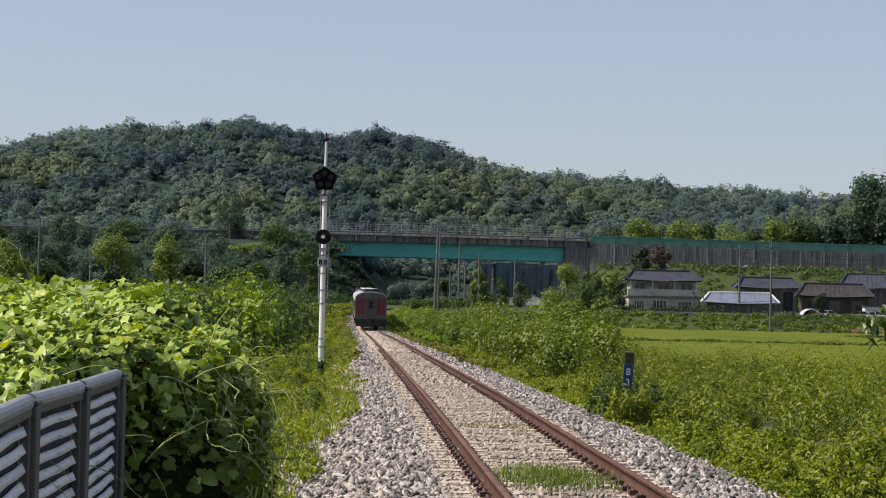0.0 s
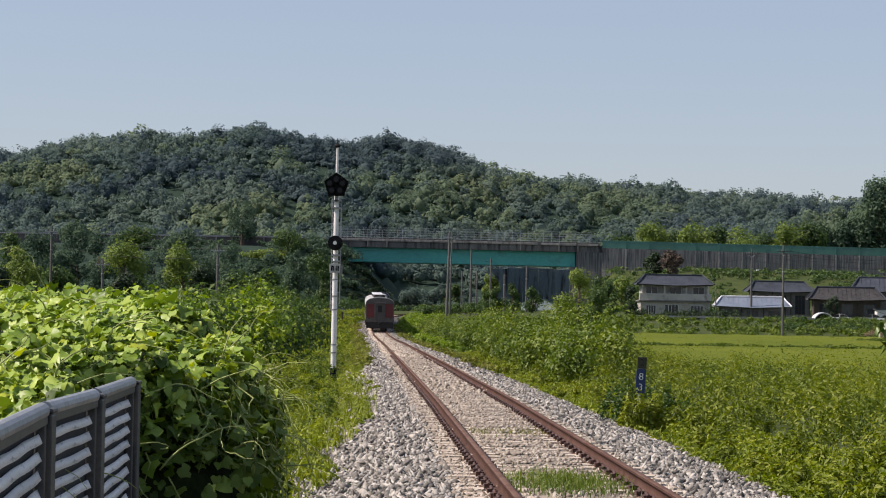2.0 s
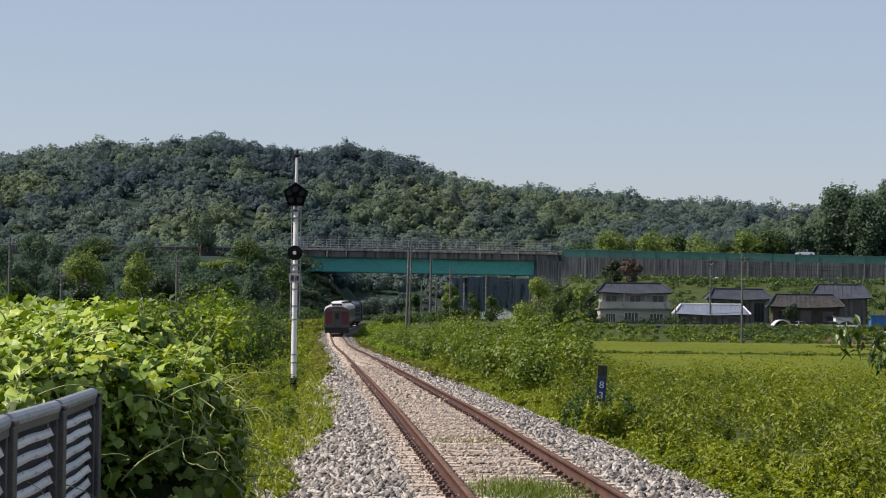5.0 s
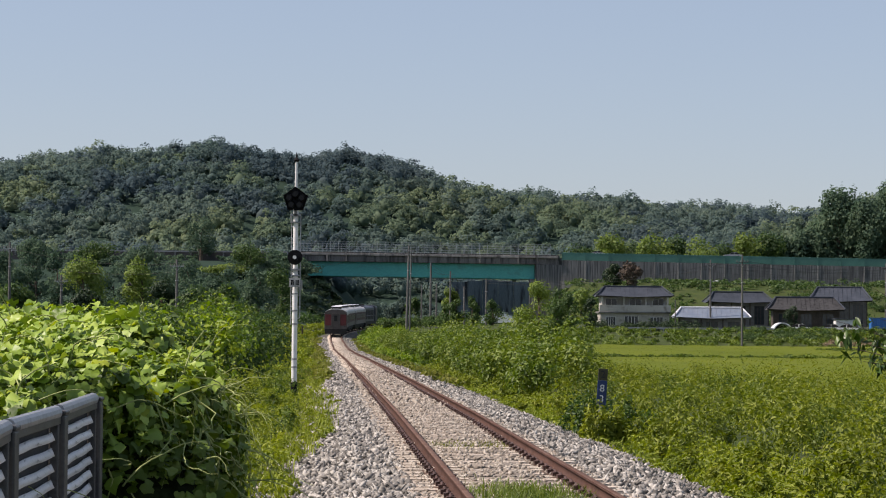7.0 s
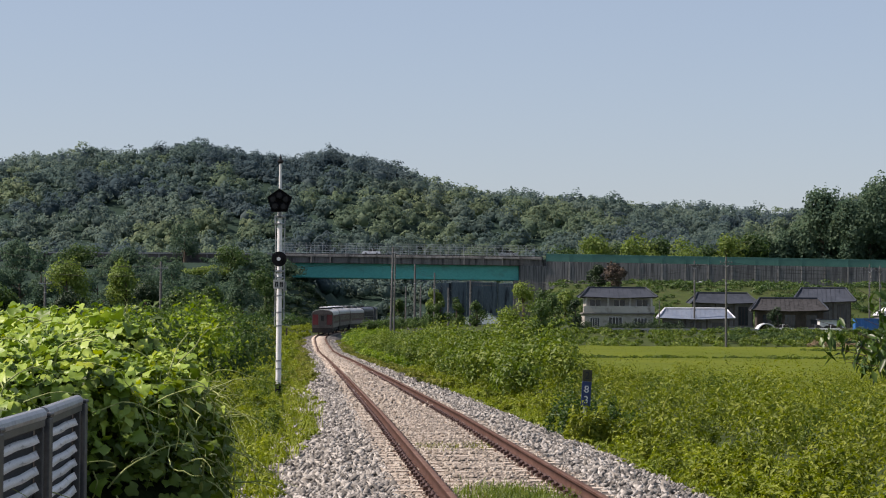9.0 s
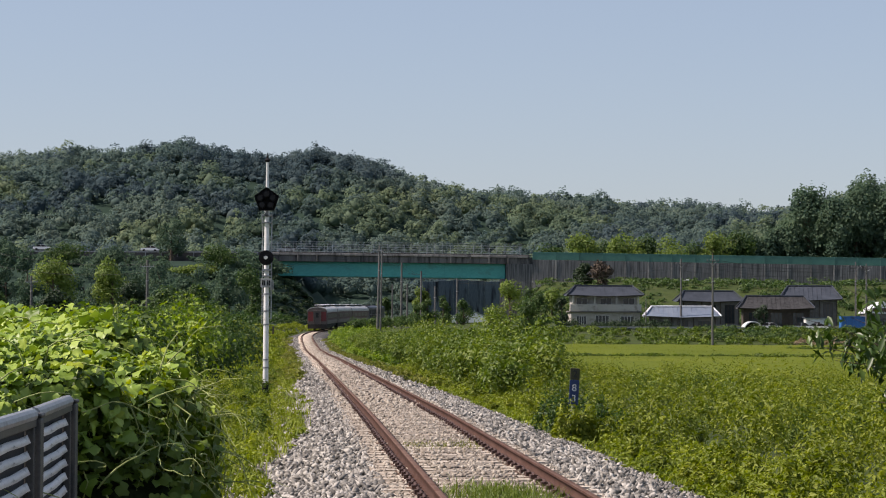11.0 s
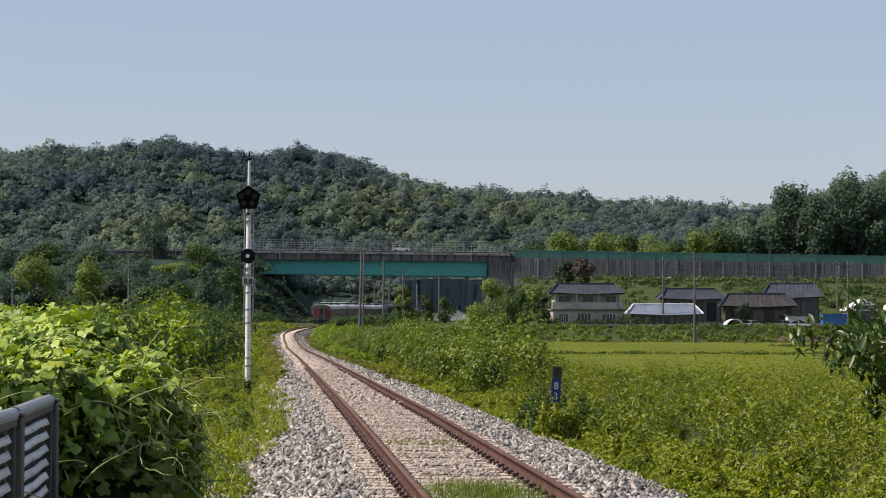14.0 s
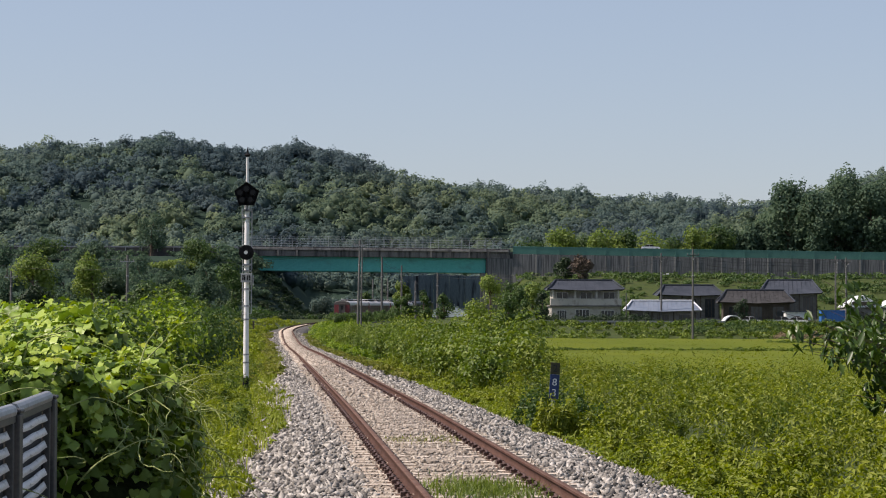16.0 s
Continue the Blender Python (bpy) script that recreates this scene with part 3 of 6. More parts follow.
def ground_z(x, y):
    x, y = np.asarray(x, float), np.asarray(y, float)
    u = x - line_x(np.minimum(y, 800))
    rail = line_z(y)
    # the low plain: rice fields on the right, waste ground on the left
    plain = np.where(u > 0, -1.5 + smooth(y, 352, 388) * 2.2 + smooth(y, 388, 470) * 1.2, -0.7 + smooth(y, 200, 420) * 2.2)
    plain = plain + ripple(x, y, 9) * 0.06
    shelf = np.where(u > 0, smooth(u, 2.7, 20.0), smooth(-u, 3.0, 9.0))
    z = (rail - 0.55) * (1 - shelf) + plain * shelf
    near = smooth(y, 700, 480)
    z = z * near + plain * (1 - near)
    # road embankment, open where the bridge stands
    open_ = smooth(x, -52, -29) * smooth(x, 22, 8)
    top = np.where(x < 0, 17.0, 12.5 - (x > 0) * 0.005 * np.clip(x, 0, 300))
    bank = top * smooth(y, 500, 590) * (1 - open_)
    z = np.where(y > 500, np.maximum(z, bank), z)
    # wooded hill
    rise = smooth(y, 640, 990) * (1 - 0.6 * smooth(y, 1050, 1900))
    folds = ripple(x, y, 60, 1.0) * 5 + ripple(x, y, 28, 2.0) * 2.2
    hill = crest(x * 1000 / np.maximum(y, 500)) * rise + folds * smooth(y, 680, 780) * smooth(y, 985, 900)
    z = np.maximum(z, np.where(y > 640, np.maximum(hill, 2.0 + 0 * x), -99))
    return z


def build_ground():
    ys = np.concatenate([np.linspace(-60, 10, 12), np.arange(12, 120, 1.5), np.arange(120, 480, 6), np.arange(480, 700, 5), np.arange(700, 1150, 18), np.geomspace(1150, 4600, 14)])
    near = np.concatenate([-np.geomspace(4000, 130, 16), np.arange(-120, -32, 4), np.arange(-32, 34, 0.8), np.arange(34, 125, 4), np.geomspace(130, 4000, 16)])
    X, Y = np.meshgrid(near, ys)
    Z = ground_z(X, Y)
    n, k = X.shape
    i = (np.arange(n - 1)[:, None] * k + np.arange(k - 1)[None, :]).ravel()
    ob = part("ground", mesh_from("ground", np.stack([X, Y, Z], -1).reshape(-1, 3), 4, np.stack([i, i + 1, i + k + 1, i + k], 1).ravel()), ["soil", "forest_floor"], smooth=True)
    cy = np.repeat((ys[:-1] + ys[1:]) / 2, k - 1)
    cx = np.tile((near[:-1] + near[1:]) / 2, n - 1)
    # forest floor also colours the left bank dark, for shade by the bridge
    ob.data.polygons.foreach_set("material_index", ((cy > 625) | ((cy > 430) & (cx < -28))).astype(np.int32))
    tagged(ob, "green and earthy ground rising to a wooded hill", "ground", kind="structure")


build_ground()


# ---- the track ----
def sweep(outline, ys, u0=0.0):
    """A closed outline (offset, height over rail head) carried along the line."""
    k = len(outline)
    V = []
    for y in ys:
        x, z = float(line_x(y)) + u0, float(line_z(y))
        V += [(x + a, y, z + b) for a, b in outline]
    F = []
    for s in range(len(ys) - 1):
        for j in range(k):
            a, b = s * k + j, s * k + (j + 1) % k
            F += [a, b, b + k, a + k]
    return np.array(V), F


RAIL_FOOT = [(-0.0625, -0.153), (0.0625, -0.153), (0.0625, -0.141), (0.010, -0.125), (0.008, -0.045), (0.031, -0.032), (0.031, -0.012), (-0.031, -0.012), (-0.031, -0.032), (-0.008, -0.045), (-0.010, -0.125), (-0.0625, -0.141)]
RAIL_HEAD = [(-0.0325, -0.0125), (0.0325, -0.0125), (0.034, -0.004), (0.026, 0.0), (-0.026, 0.0), (-0.034, -0.004)]
LINE_STEPS = np.concatenate([np.arange(4, 330, 6.0), np.arange(330, 700, 4.0)])


def build_track():
    track = tagged(empty("railway_track"), "single railway track with rusty rails on pale concrete sleepers", "railway track", kind="structure")
    for u in (-0.752, 0.752):
        rail = part("rail", mesh_from("rail", *(lambda v, f: (v, 4, f))(*sweep(RAIL_FOOT, LINE_STEPS, u))), "rail", track, "rust-brown steel rail")
        part("rail_head", mesh_from("rail_head", *(lambda v, f: (v, 4, f))(*sweep(RAIL_HEAD, LINE_STEPS, u))), "rail_head", rail, "worn paler rail head")
    for u in (-0.752, 0.752):
        v, f = sweep([(-0.19, -0.20), (-0.19, -0.1625), (0.19, -0.1625), (0.19, -0.20)], LINE_STEPS, u)
        part("rust_strip", mesh_from("rust_strip", v, 4, f), "rust_dust", track, "rust-stained ballast beneath the rail")
    # ballast: a sloped bed with a dusty strip between the rails
    bed = [(-2.9, -0.62), (-2.87, -0.51), (-1.75, -0.215), (-1.3, -0.20), (1.3, -0.20), (1.75, -0.215), (2.72, -0.50), (2.75, -0.62)]
    v, f = sweep(bed, LINE_STEPS)
    ob = part("ballast_bed", mesh_from("ballast_bed", v, 4, f), "bed", track, "crushed-stone ballast bed, darkened for the shade between stones")
    v, f = sweep([(-1.24, -0.25), (-1.24, -0.168), (1.24, -0.168), (1.24, -0.25)], LINE_STEPS)
    part("dusty_ballast", mesh_from("dusty_ballast", v, 4, f), "bed_mid", track, "rust-dusted ballast between the sleepers")
    return track


TRACK = build_track()


def build_stones():
    """Loose stones over the bed, near ones singly shaped."""
    def stones(name, n, y0, y1, mid, size, mat):
        y = y0 + (y1 - y0) * rng.random(n) ** 1.35
        if mid:
            u = rng.uniform(-1.2, 1.2, n)
            z = np.full(n, -0.166)
        else:
            u = rng.uniform(1.15, 3.1, n) * rng.choice([-1, 1], n)
            z = np.interp(np.abs(u), [1.15, 1.75, 2.95, 3.2], [-0.175, -0.20, -0.51, -0.58])
        at = np.stack([line_x(y) + u, y, line_z(y) + z], 1)
        octa = np.array([(1, 0, 0), (0, 1, 0), (-1, 0, 0), (0, -1, 0), (0, 0, 0.7), (0, 0, -0.7)], float) * np.array([1.25, 0.85, 1])
        s = size * rng.uniform(0.6, 1.35, (n, 1, 1))
        v = octa[None] * s * rng.uniform(0.7, 1.3, (n, 6, 1)) + rng.normal(size=(n, 6, 3)) * 0.24 * s
        a = rng.uniform(0, 6.28, n)
        c, si = np.cos(a)[:, None], np.sin(a)[:, None]
        tilt = rng.normal(size=(n, 1)) * 0.5
        v = np.stack([v[..., 0] * c - v[..., 1] * si, v[..., 0] * si + v[..., 1] * c, v[..., 2] + v[..., 0] * tilt], -1) + at[:, None]
        tri = np.array([(0, 1, 4), (1, 2, 4), (2, 3, 4), (3, 0, 4), (1, 0, 5), (2, 1, 5), (3, 2, 5), (0, 3, 5)])
        f = (np.arange(n)[:, None, None] * 6 + tri[None]).ravel()
        tagged(part(name, mesh_from(name, v.reshape(-1, 3), 3, f), mat, TRACK), kind="stuff")
    stones("ballast_stones", 24000, 19, 75, False, 0.041, "stone")
    stones("ballast_stones", 9000, 70, 330, False, 0.065, "stone")
    stones("dusty_stones", 7500, 19, 60, True, 0.028, "stone_mid")
    stones("dusty_stones", 4000, 55, 300, True, 0.05, "stone_mid")


build_stones()


def build_sleepers():
    bm = bmesh.new()
    for a, b in ((-1.2, -0.45), (0.45, 1.2)):
        box(bm, a, -0.12, -0.33, b, 0.12, -0.155)
    box(bm, -0.46, -0.10, -0.33, 0.46, 0.10, -0.164)
    sleeper_mesh = bpy.data.meshes.new("sleeper")
    bm.to_mesh(sleeper_mesh), bm.free()
    sleeper_mesh.materials.append(MAT["sleeper"])
    bm = bmesh.new()
    for s in (-1, 1):
        box(bm, s * 0.060, -0.085, -0.158, s * 0.150, 0.085, -0.105)
        rod(bm, (s * 0.105, -0.10, -0.115), (s * 0.105, 0.10, -0.095), 0.02, seg=6)
    clip_mesh = bpy.data.meshes.new("rail_clip")
    bm.to_mesh(clip_mesh), bm.free()
    clip_mesh.materials.append(MAT["clip"])
    far_v, far_f = [], []
    y, i = 10.2, 0
    while y < 420:
        x, z = float(line_x(y)), float(line_z(y))
        m = pose(x, y, z - 0.004 * (i % 3), 0, 0, 4.0)
        if y < 110:
            s = new("sleeper", sleeper_mesh)
            s.parent, s.matrix_basis = TRACK, m
            for u in (-0.752, 0.752):
                c = new("rail_clip", clip_mesh)
                c.parent, c.matrix_basis = s, pose(u, 0, 0)
        else:
            k = len(far_v)
            far_v += [(x + a, y + b, z + c) for a in (-1.2, 1.2) for b in (-0.12, 0.12) for c in (-0.3, -0.16)]
            far_f += [k + q for q in (0, 1, 3, 2, 4, 6, 7, 5, 0, 4, 5, 1, 2, 3, 7, 6, 1, 5, 7, 3)]
        y += 0.61
        i += 1
    tagged(part("far_sleepers", mesh_from("far_sleepers", far_v, 4, far_f), "sleeper", TRACK), kind="stuff")


# ---- signal beside the line ----
def build_signal():
    y = 75.0
    s = tagged(empty("railway_signal", pose(-6.165, y, -0.47, 0, 0.1, 0)), "tall white railway signal post with a black pentagonal lamp board", "railway signal")
    part("post", rods(((0, 0, 0.28), (0, 0, 6.35), 0.088, 0.074), seg=20), "white_paint", s, "white painted steel post", smooth=False)
    part("base", rods(((0, 0, -0.3), (0, 0, 0.30), 0.105, 0.10), seg=18), "black_paint", s, "black painted foot")
    part("mast_tip", rods(((0, 0, 6.3), (0, 0, 7.30), 0.048, 0.038), seg=14), "white_paint", s)
    part("finial", rods(((0, 0, 7.28), (0, 0, 7.36), 0.11, 0.03), ((0, 0, 7.22), (0, 0, 7.28), 0.05, 0.11), ((0, 0, 7.36), (0, 0, 7.52), 0.03, 0.012), seg=12), "black_paint", s)
    # pentagonal lamp board
    r = 0.41
    pent = [(r * math.sin(math.radians(72 * k)), 6.02 + r * math.cos(math.radians(72 * k))) for k in range(5)]
    bm = prism(pent, -0.20, -0.14)
    board = part("lamp_board", bm, "black_paint", s, "black pentagonal backboard")
    hood = bmesh.new()
    for k in range(5):
        a, b = pent[k], pent[(k + 1) % 5]
        q = [(a[0], a[1]), (b[0], b[1]), (b[0] * 0.95, 6.02 + (b[1] - 6.02) * 0.95), (a[0] * 0.95, 6.02 + (a[1] - 6.02) * 0.95)]
        p2 = prism(q, -0.26, -0.19)
        me = bpy.data.meshes.new("tmp")
        p2.to_mesh(me), p2.free()
        hood.from_mesh(me)
        bpy.data.meshes.remove(me)
    part("rim", hood, "black_paint", board)
    for lx, lz in ((0, 6.20), (-0.20, 6.08), (0.20, 6.08), (-0.13, 5.86), (0.13, 5.86)):
        part("lamp_hood", rods(((lx, -0.20, lz), (lx, -0.38, lz - 0.01), 0.10, 0.10), seg=16), "black_paint", board)
        part("lens", rods(((lx, -0.385, lz), (lx, -0.39, lz), 0.08, 0.08), seg=16), "lens", board, "unlit dark lens")
    part("board_bracket", boxes((-0.16, -0.15, 5.52, 0.16, 0.12, 5.57), (-0.05, -0.15, 5.50, 0.05, -0.10, 5.70), (-0.16, -0.12, 5.30, 0.16, 0.12, 5.34)), "galv", s)
    for q in (-0.155, 0.155):
        part("bracket_side", boxes((q - 0.015, -0.03, 5.30, q + 0.015, 0.03, 5.58)), "galv", s)
    # round lamp
    disc = part("round_board", rods(((0, -0.15, 4.21), (0, -0.19, 4.21), 0.235, 0.235), seg=28), "black_paint", s, "black round backboard")
    part("lamp_hood", rods(((0, -0.18, 4.21), (0, -0.34, 4.20), 0.11, 0.11), seg=18), "black_paint", disc)
    part("lens", rods(((0, -0.345, 4.21), (0, -0.35, 4.21), 0.06, 0.06), seg=14), "lens_white", disc, "pale signal lens")
    part("disc_bracket", boxes((-0.13, -0.16, 3.80, 0.13, 0.12, 3.86), (-0.13, -0.16, 3.62, 0.13, 0.12, 3.66)), "galv", s)
    # small name board
    nb = part("name_board", boxes((-0.17, -0.17, 3.28, 0.17, -0.145, 3.56), bevel=0.004), "numeral_board", s, "small white board with two black characters")
    for x0, z0, x1, z1 in ((-0.12, 3.34, -0.085, 3.455), (-0.07, 3.34, -0.03, 3.455), (0.03, 3.34, 0.06, 3.50), (0.08, 3.34, 0.13, 3.395), (-0.12, 3.46, -0.03, 3.50), (0.08, 3.40, 0.13, 3.50)):
        part("character_bar", boxes((x0, -0.176, z0, x1, -0.171, z1)), "black_paint", nb)
    part("junction_box", boxes((0.12, -0.08, 3.2, 0.22, 0.08, 3.5), bevel=0.01), "galv", s)
    for z in (2.52, 2.1, 1.0, 0.75, 3.05):
        part("clamp_band", rods(((0, 0, z), (0, 0, z + 0.045), 0.098, 0.098), seg=18), "galv", s)
    part("conduit", rods(((0.15, 0.04, 2.3), (0.15, 0.04, 5.3), 0.018, 0.018), seg=8), "galv", s)
    part("ladder_rail", rods(((-0.14, 0.12, 2.1), (-0.14, 0.12, 5.6), 0.014, 0.014), seg=6), "galv", s)
    for k in range(9):
        z = 2.3 + 0.36 * k
        part("rung", rods(((-0.15, 0.1, z), (0.14, 0.1, z), 0.012, 0.012), seg=6), "galv", s)


build_signal()


def build_km_post():
    s = tagged(empty("kilometre_post", pose(2.03, 45.0, -0.88, 0, 3.2, 6)), "narrow blue kilometre plate with white numerals on a stake in weeds", "kilometre post")
    part("stake", boxes((-0.03, 0.02, 0, 0.03, 0.06, 1.73), bevel=0.006), "galv", s)
    plate = part("plate", boxes((-0.09, -0.005, 1.07, 0.09, 0.02, 1.53), bevel=0.006), "plate_blue", s, "dark blue enamel plate")
    tag = part("upper_plate", boxes((-0.09, -0.005, 1.534, 0.09, 0.02, 1.75), bevel=0.006), "tag_brown", s, "dull olive-brown upper plate with a dark numeral")
    for ch, z in (("2", 1.58), ("8", 1.32), ("3", 1.12)):
        cu = bpy.data.curves.new("numeral", "FONT")
        cu.body, cu.size, cu.extrude, cu.align_x = ch, 0.19, 0.002, "CENTER"
        tmp = bpy.data.objects.new("numeral", cu)
        scene.collection.objects.link(tmp)
        me = bpy.data.meshes.new_from_object(tmp)
        bpy.data.objects.remove(tmp)
        ob = part("numeral", me, "fence_back" if ch == "2" else "numeral", tag if ch == "2" else plate)
        ob.matrix_basis = pose(0, -0.009, z, 90, 0, 0)


build_km_post()

# ---- road bridge and embankment ----
ROAD_Y = 600.0


def road_drop(x):
    return -0.012 * max(x, -60.0) * (0.35 if x < 20 else 1.0)


def along_bridge(x):
    return -0.00785 * (x + 17.5)


def build_bridge():
    b = tagged(empty("road_bridge", pose(0, ROAD_Y, 0)), "road overbridge with a long teal steel girder and weathered concrete parapet", "bridge", kind="structure")
    tilt = pose(-17.5, 0, 0, 0, 0.45, 0)

    def bpart(name, bm, mat, parent=b, label=""):
        bmesh.ops.transform(bm, matrix=tilt, verts=bm.verts)
        return part(name, bm, mat, parent, label)

    for yy in (-5.2, 2.6):
        g = bpart("girder", boxes((-31.5, yy, 13.45, 28.0, yy + 2.4, 16.9), bevel=0.05), "girder", b, "teal painted steel box girder")
        bpart("flange", boxes((-31.5, yy - 0.15, 13.38, 28.0, yy + 2.55, 13.46), (-31.5, yy - 0.15, 16.9, 28.0, yy + 2.55, 17.0)), "girder", g)
        for k in range(13):
            x = -29.5 + k * 4.7
            bpart("stiffener", boxes((x, yy - 0.10, 13.46, x + 0.12, yy, 16.9)), "girder", g)
    bpart("deck", boxes((-33, -6.25, 17.0, 34, 6.25, 17.9)), "fascia", b, "concrete bridge deck")
    bpart("roadway", boxes((-33, -6.25, 17.9, 34, 6.25, 19.4)), "asphalt", b)
    for k in range(14):
        x = -32.8 + k * 4.75
        bpart("parapet_panel", boxes((x, -6.60, 17.02, x + 4.70, -6.26, 18.55), bevel=0.03), "fascia", b, "concrete fascia panel, coloured dark for the shade under the beam")
        bpart("edge_beam", boxes((x, -7.05, 18.56, x + 4.71, -6.26, 19.12), bevel=0.05), "concrete", b, "weathered projecting edge beam")
        if k in (1, 2, 9, 10, 11, 12):
            bpart("parapet_rib", boxes((x + 4.30, -7.10, 17.05, x + 4.62, -6.62, 18.55), bevel=0.02), "concrete", b)
        bpart("far_parapet_panel", boxes((x, 6.3, 17.15, x + 4.65, 6.7, 19.1), bevel=0.04), "concrete", b)
    # mesh fence on the parapet
    for k in range(34):
        x = -32.6 + k * 1.95
        bpart("fence_post", boxes((x, -6.55, 19.2, x + 0.07, -6.47, 22.0)), "mesh_wire", b)
        bpart("far_fence_post", boxes((x, 6.47, 19.1, x + 0.07, 6.55, 21.8)), "mesh_wire", b)
    for z in (19.5, 20.1, 20.7, 21.3, 21.95):
        bpart("fence_rail", boxes((-32.6, -6.54, z, 32, -6.48, z + 0.05)), "mesh_wire", b)
        bpart("far_fence_rail", boxes((-32.6, 6.48, z - 0.1, 32, 6.54, z - 0.06)), "mesh_wire", b)
    bm = bmesh.new()
    for k in range(215):
        x = -32.6 + k * 0.3
        box(bm, x, -6.52, 19.2, x + 0.022, -6.50, 21.95)
    bmesh.ops.transform(bm, matrix=tilt, verts=bm.verts)
    tagged(part("fence_mesh", bm, "mesh_wire", b), kind="stuff")
    # abutments
    bpart("abutment", boxes((28.2, -6.7, 1.0, 36.5, 6.7, 17.0), (26.8, -6.7, 1.0, 28.2, 6.7, 13.3), bevel=0.08), "concrete_wall", b, "streaked concrete bridge abutment")
    bpart("abutment", boxes((-42, -6.7, 0.5, -31.8, 6.7, 17.0), bevel=0.08), "concrete_wall", b)
    bpart("bearing_block", boxes((26.9, -5, 13.2, 28.0, -3, 13.5), (26.9, 3, 13.2, 28.0, 5, 13.5)), "concrete", b)


build_bridge()

# added panels standing in for the shaded, hazy hillside beyond the bridge
backdrop = tagged(empty("retaining_wall", pose(0, 634, 0)), "dark blue panels added for the shaded hillside beyond the bridge", "wall", kind="structure")
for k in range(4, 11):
    part("wall_panel", boxes((-27 + 4.1 * k, 0, 0.5, -22.95 + 4.1 * k, 0.8, 13.6 - 0.25 * abs(k - 6)), bevel=0.04), "dark_concrete", backdrop)


def build_noise_wall():
    """Concrete wall with a green panel row on top, along the road to the right of the bridge."""
    w = tagged(empty("roadside_wall", pose(17.2, ROAD_Y - 6.8, 0.1, 0, 0.74, 0)), "long streaked concrete road wall capped by green barrier panels", "wall", kind="structure")
    for k in range(30):
        x = k * 5.75
        a = part("wall_panel", boxes((x, 0, 9.5, x + 5.70, 0.5, 17.75), bevel=0.03), "concrete_wall", w)
        part("wall_joint_pilaster", boxes((x + 5.55, -0.09, 9.5, x + 5.9, -0.005, 17.72)), "concrete", w)
        part("barrier_panel", boxes((x + 0.06, 0.05, 17.8, x + 5.69, 0.25, 19.55), (x + 0.06, 0.01, 19.55, x + 5.69, 0.29, 19.72), bevel=0.02), "barrier", w)
        part("barrier_post", boxes((x - 0.09, -0.02, 17.7, x + 0.05, 0.3, 19.8)), "barrier", w)
    part("wall_footing", boxes((0, -0.5, 9.0, 172, -0.1, 12.4)), "concrete", w)
    # road on the embankment, to both sides
    road = tagged(empty("road", pose(0, ROAD_Y, 0)), "asphalt road on an embankment", "road", kind="structure")
    part("roadway", boxes((16.8, -6.2, 16.6, 420, 6.4, 18.4), (-520, -6.2, 16.9, -51, 6.4, 19.6)), "asphalt", road)
    g = tagged(empty("guard_rail", pose(0, ROAD_Y - 6.4, 18.6)), "pale steel guard rail along the embankment road", "guard rail", kind="structure")
    part("rail_beam", boxes((-400, -0.05, 0.62, -51, 0.05, 0.95)), "galv", g)
    for k in range(88):
        part("post", boxes((-399 + k * 4, 0.05, -0.4, -398.85 + k * 4, 0.17, 0.9)), "galv", g)


build_noise_wall()


# ---- train ----
def car_shape(w, h0, h1, roof):
    """Half-round coach outline in x and z."""
    pts = [(-w, h0), (w, h0), (w, h1)]
    for k in range(1, 12):
        a = math.pi * k / 12
        pts.append((w * math.cos(a) * (1 - 0.04 * math.sin(a)), h1 + roof * math.sin(a) ** 0.8))
    pts.append((-w, h1))
    return pts


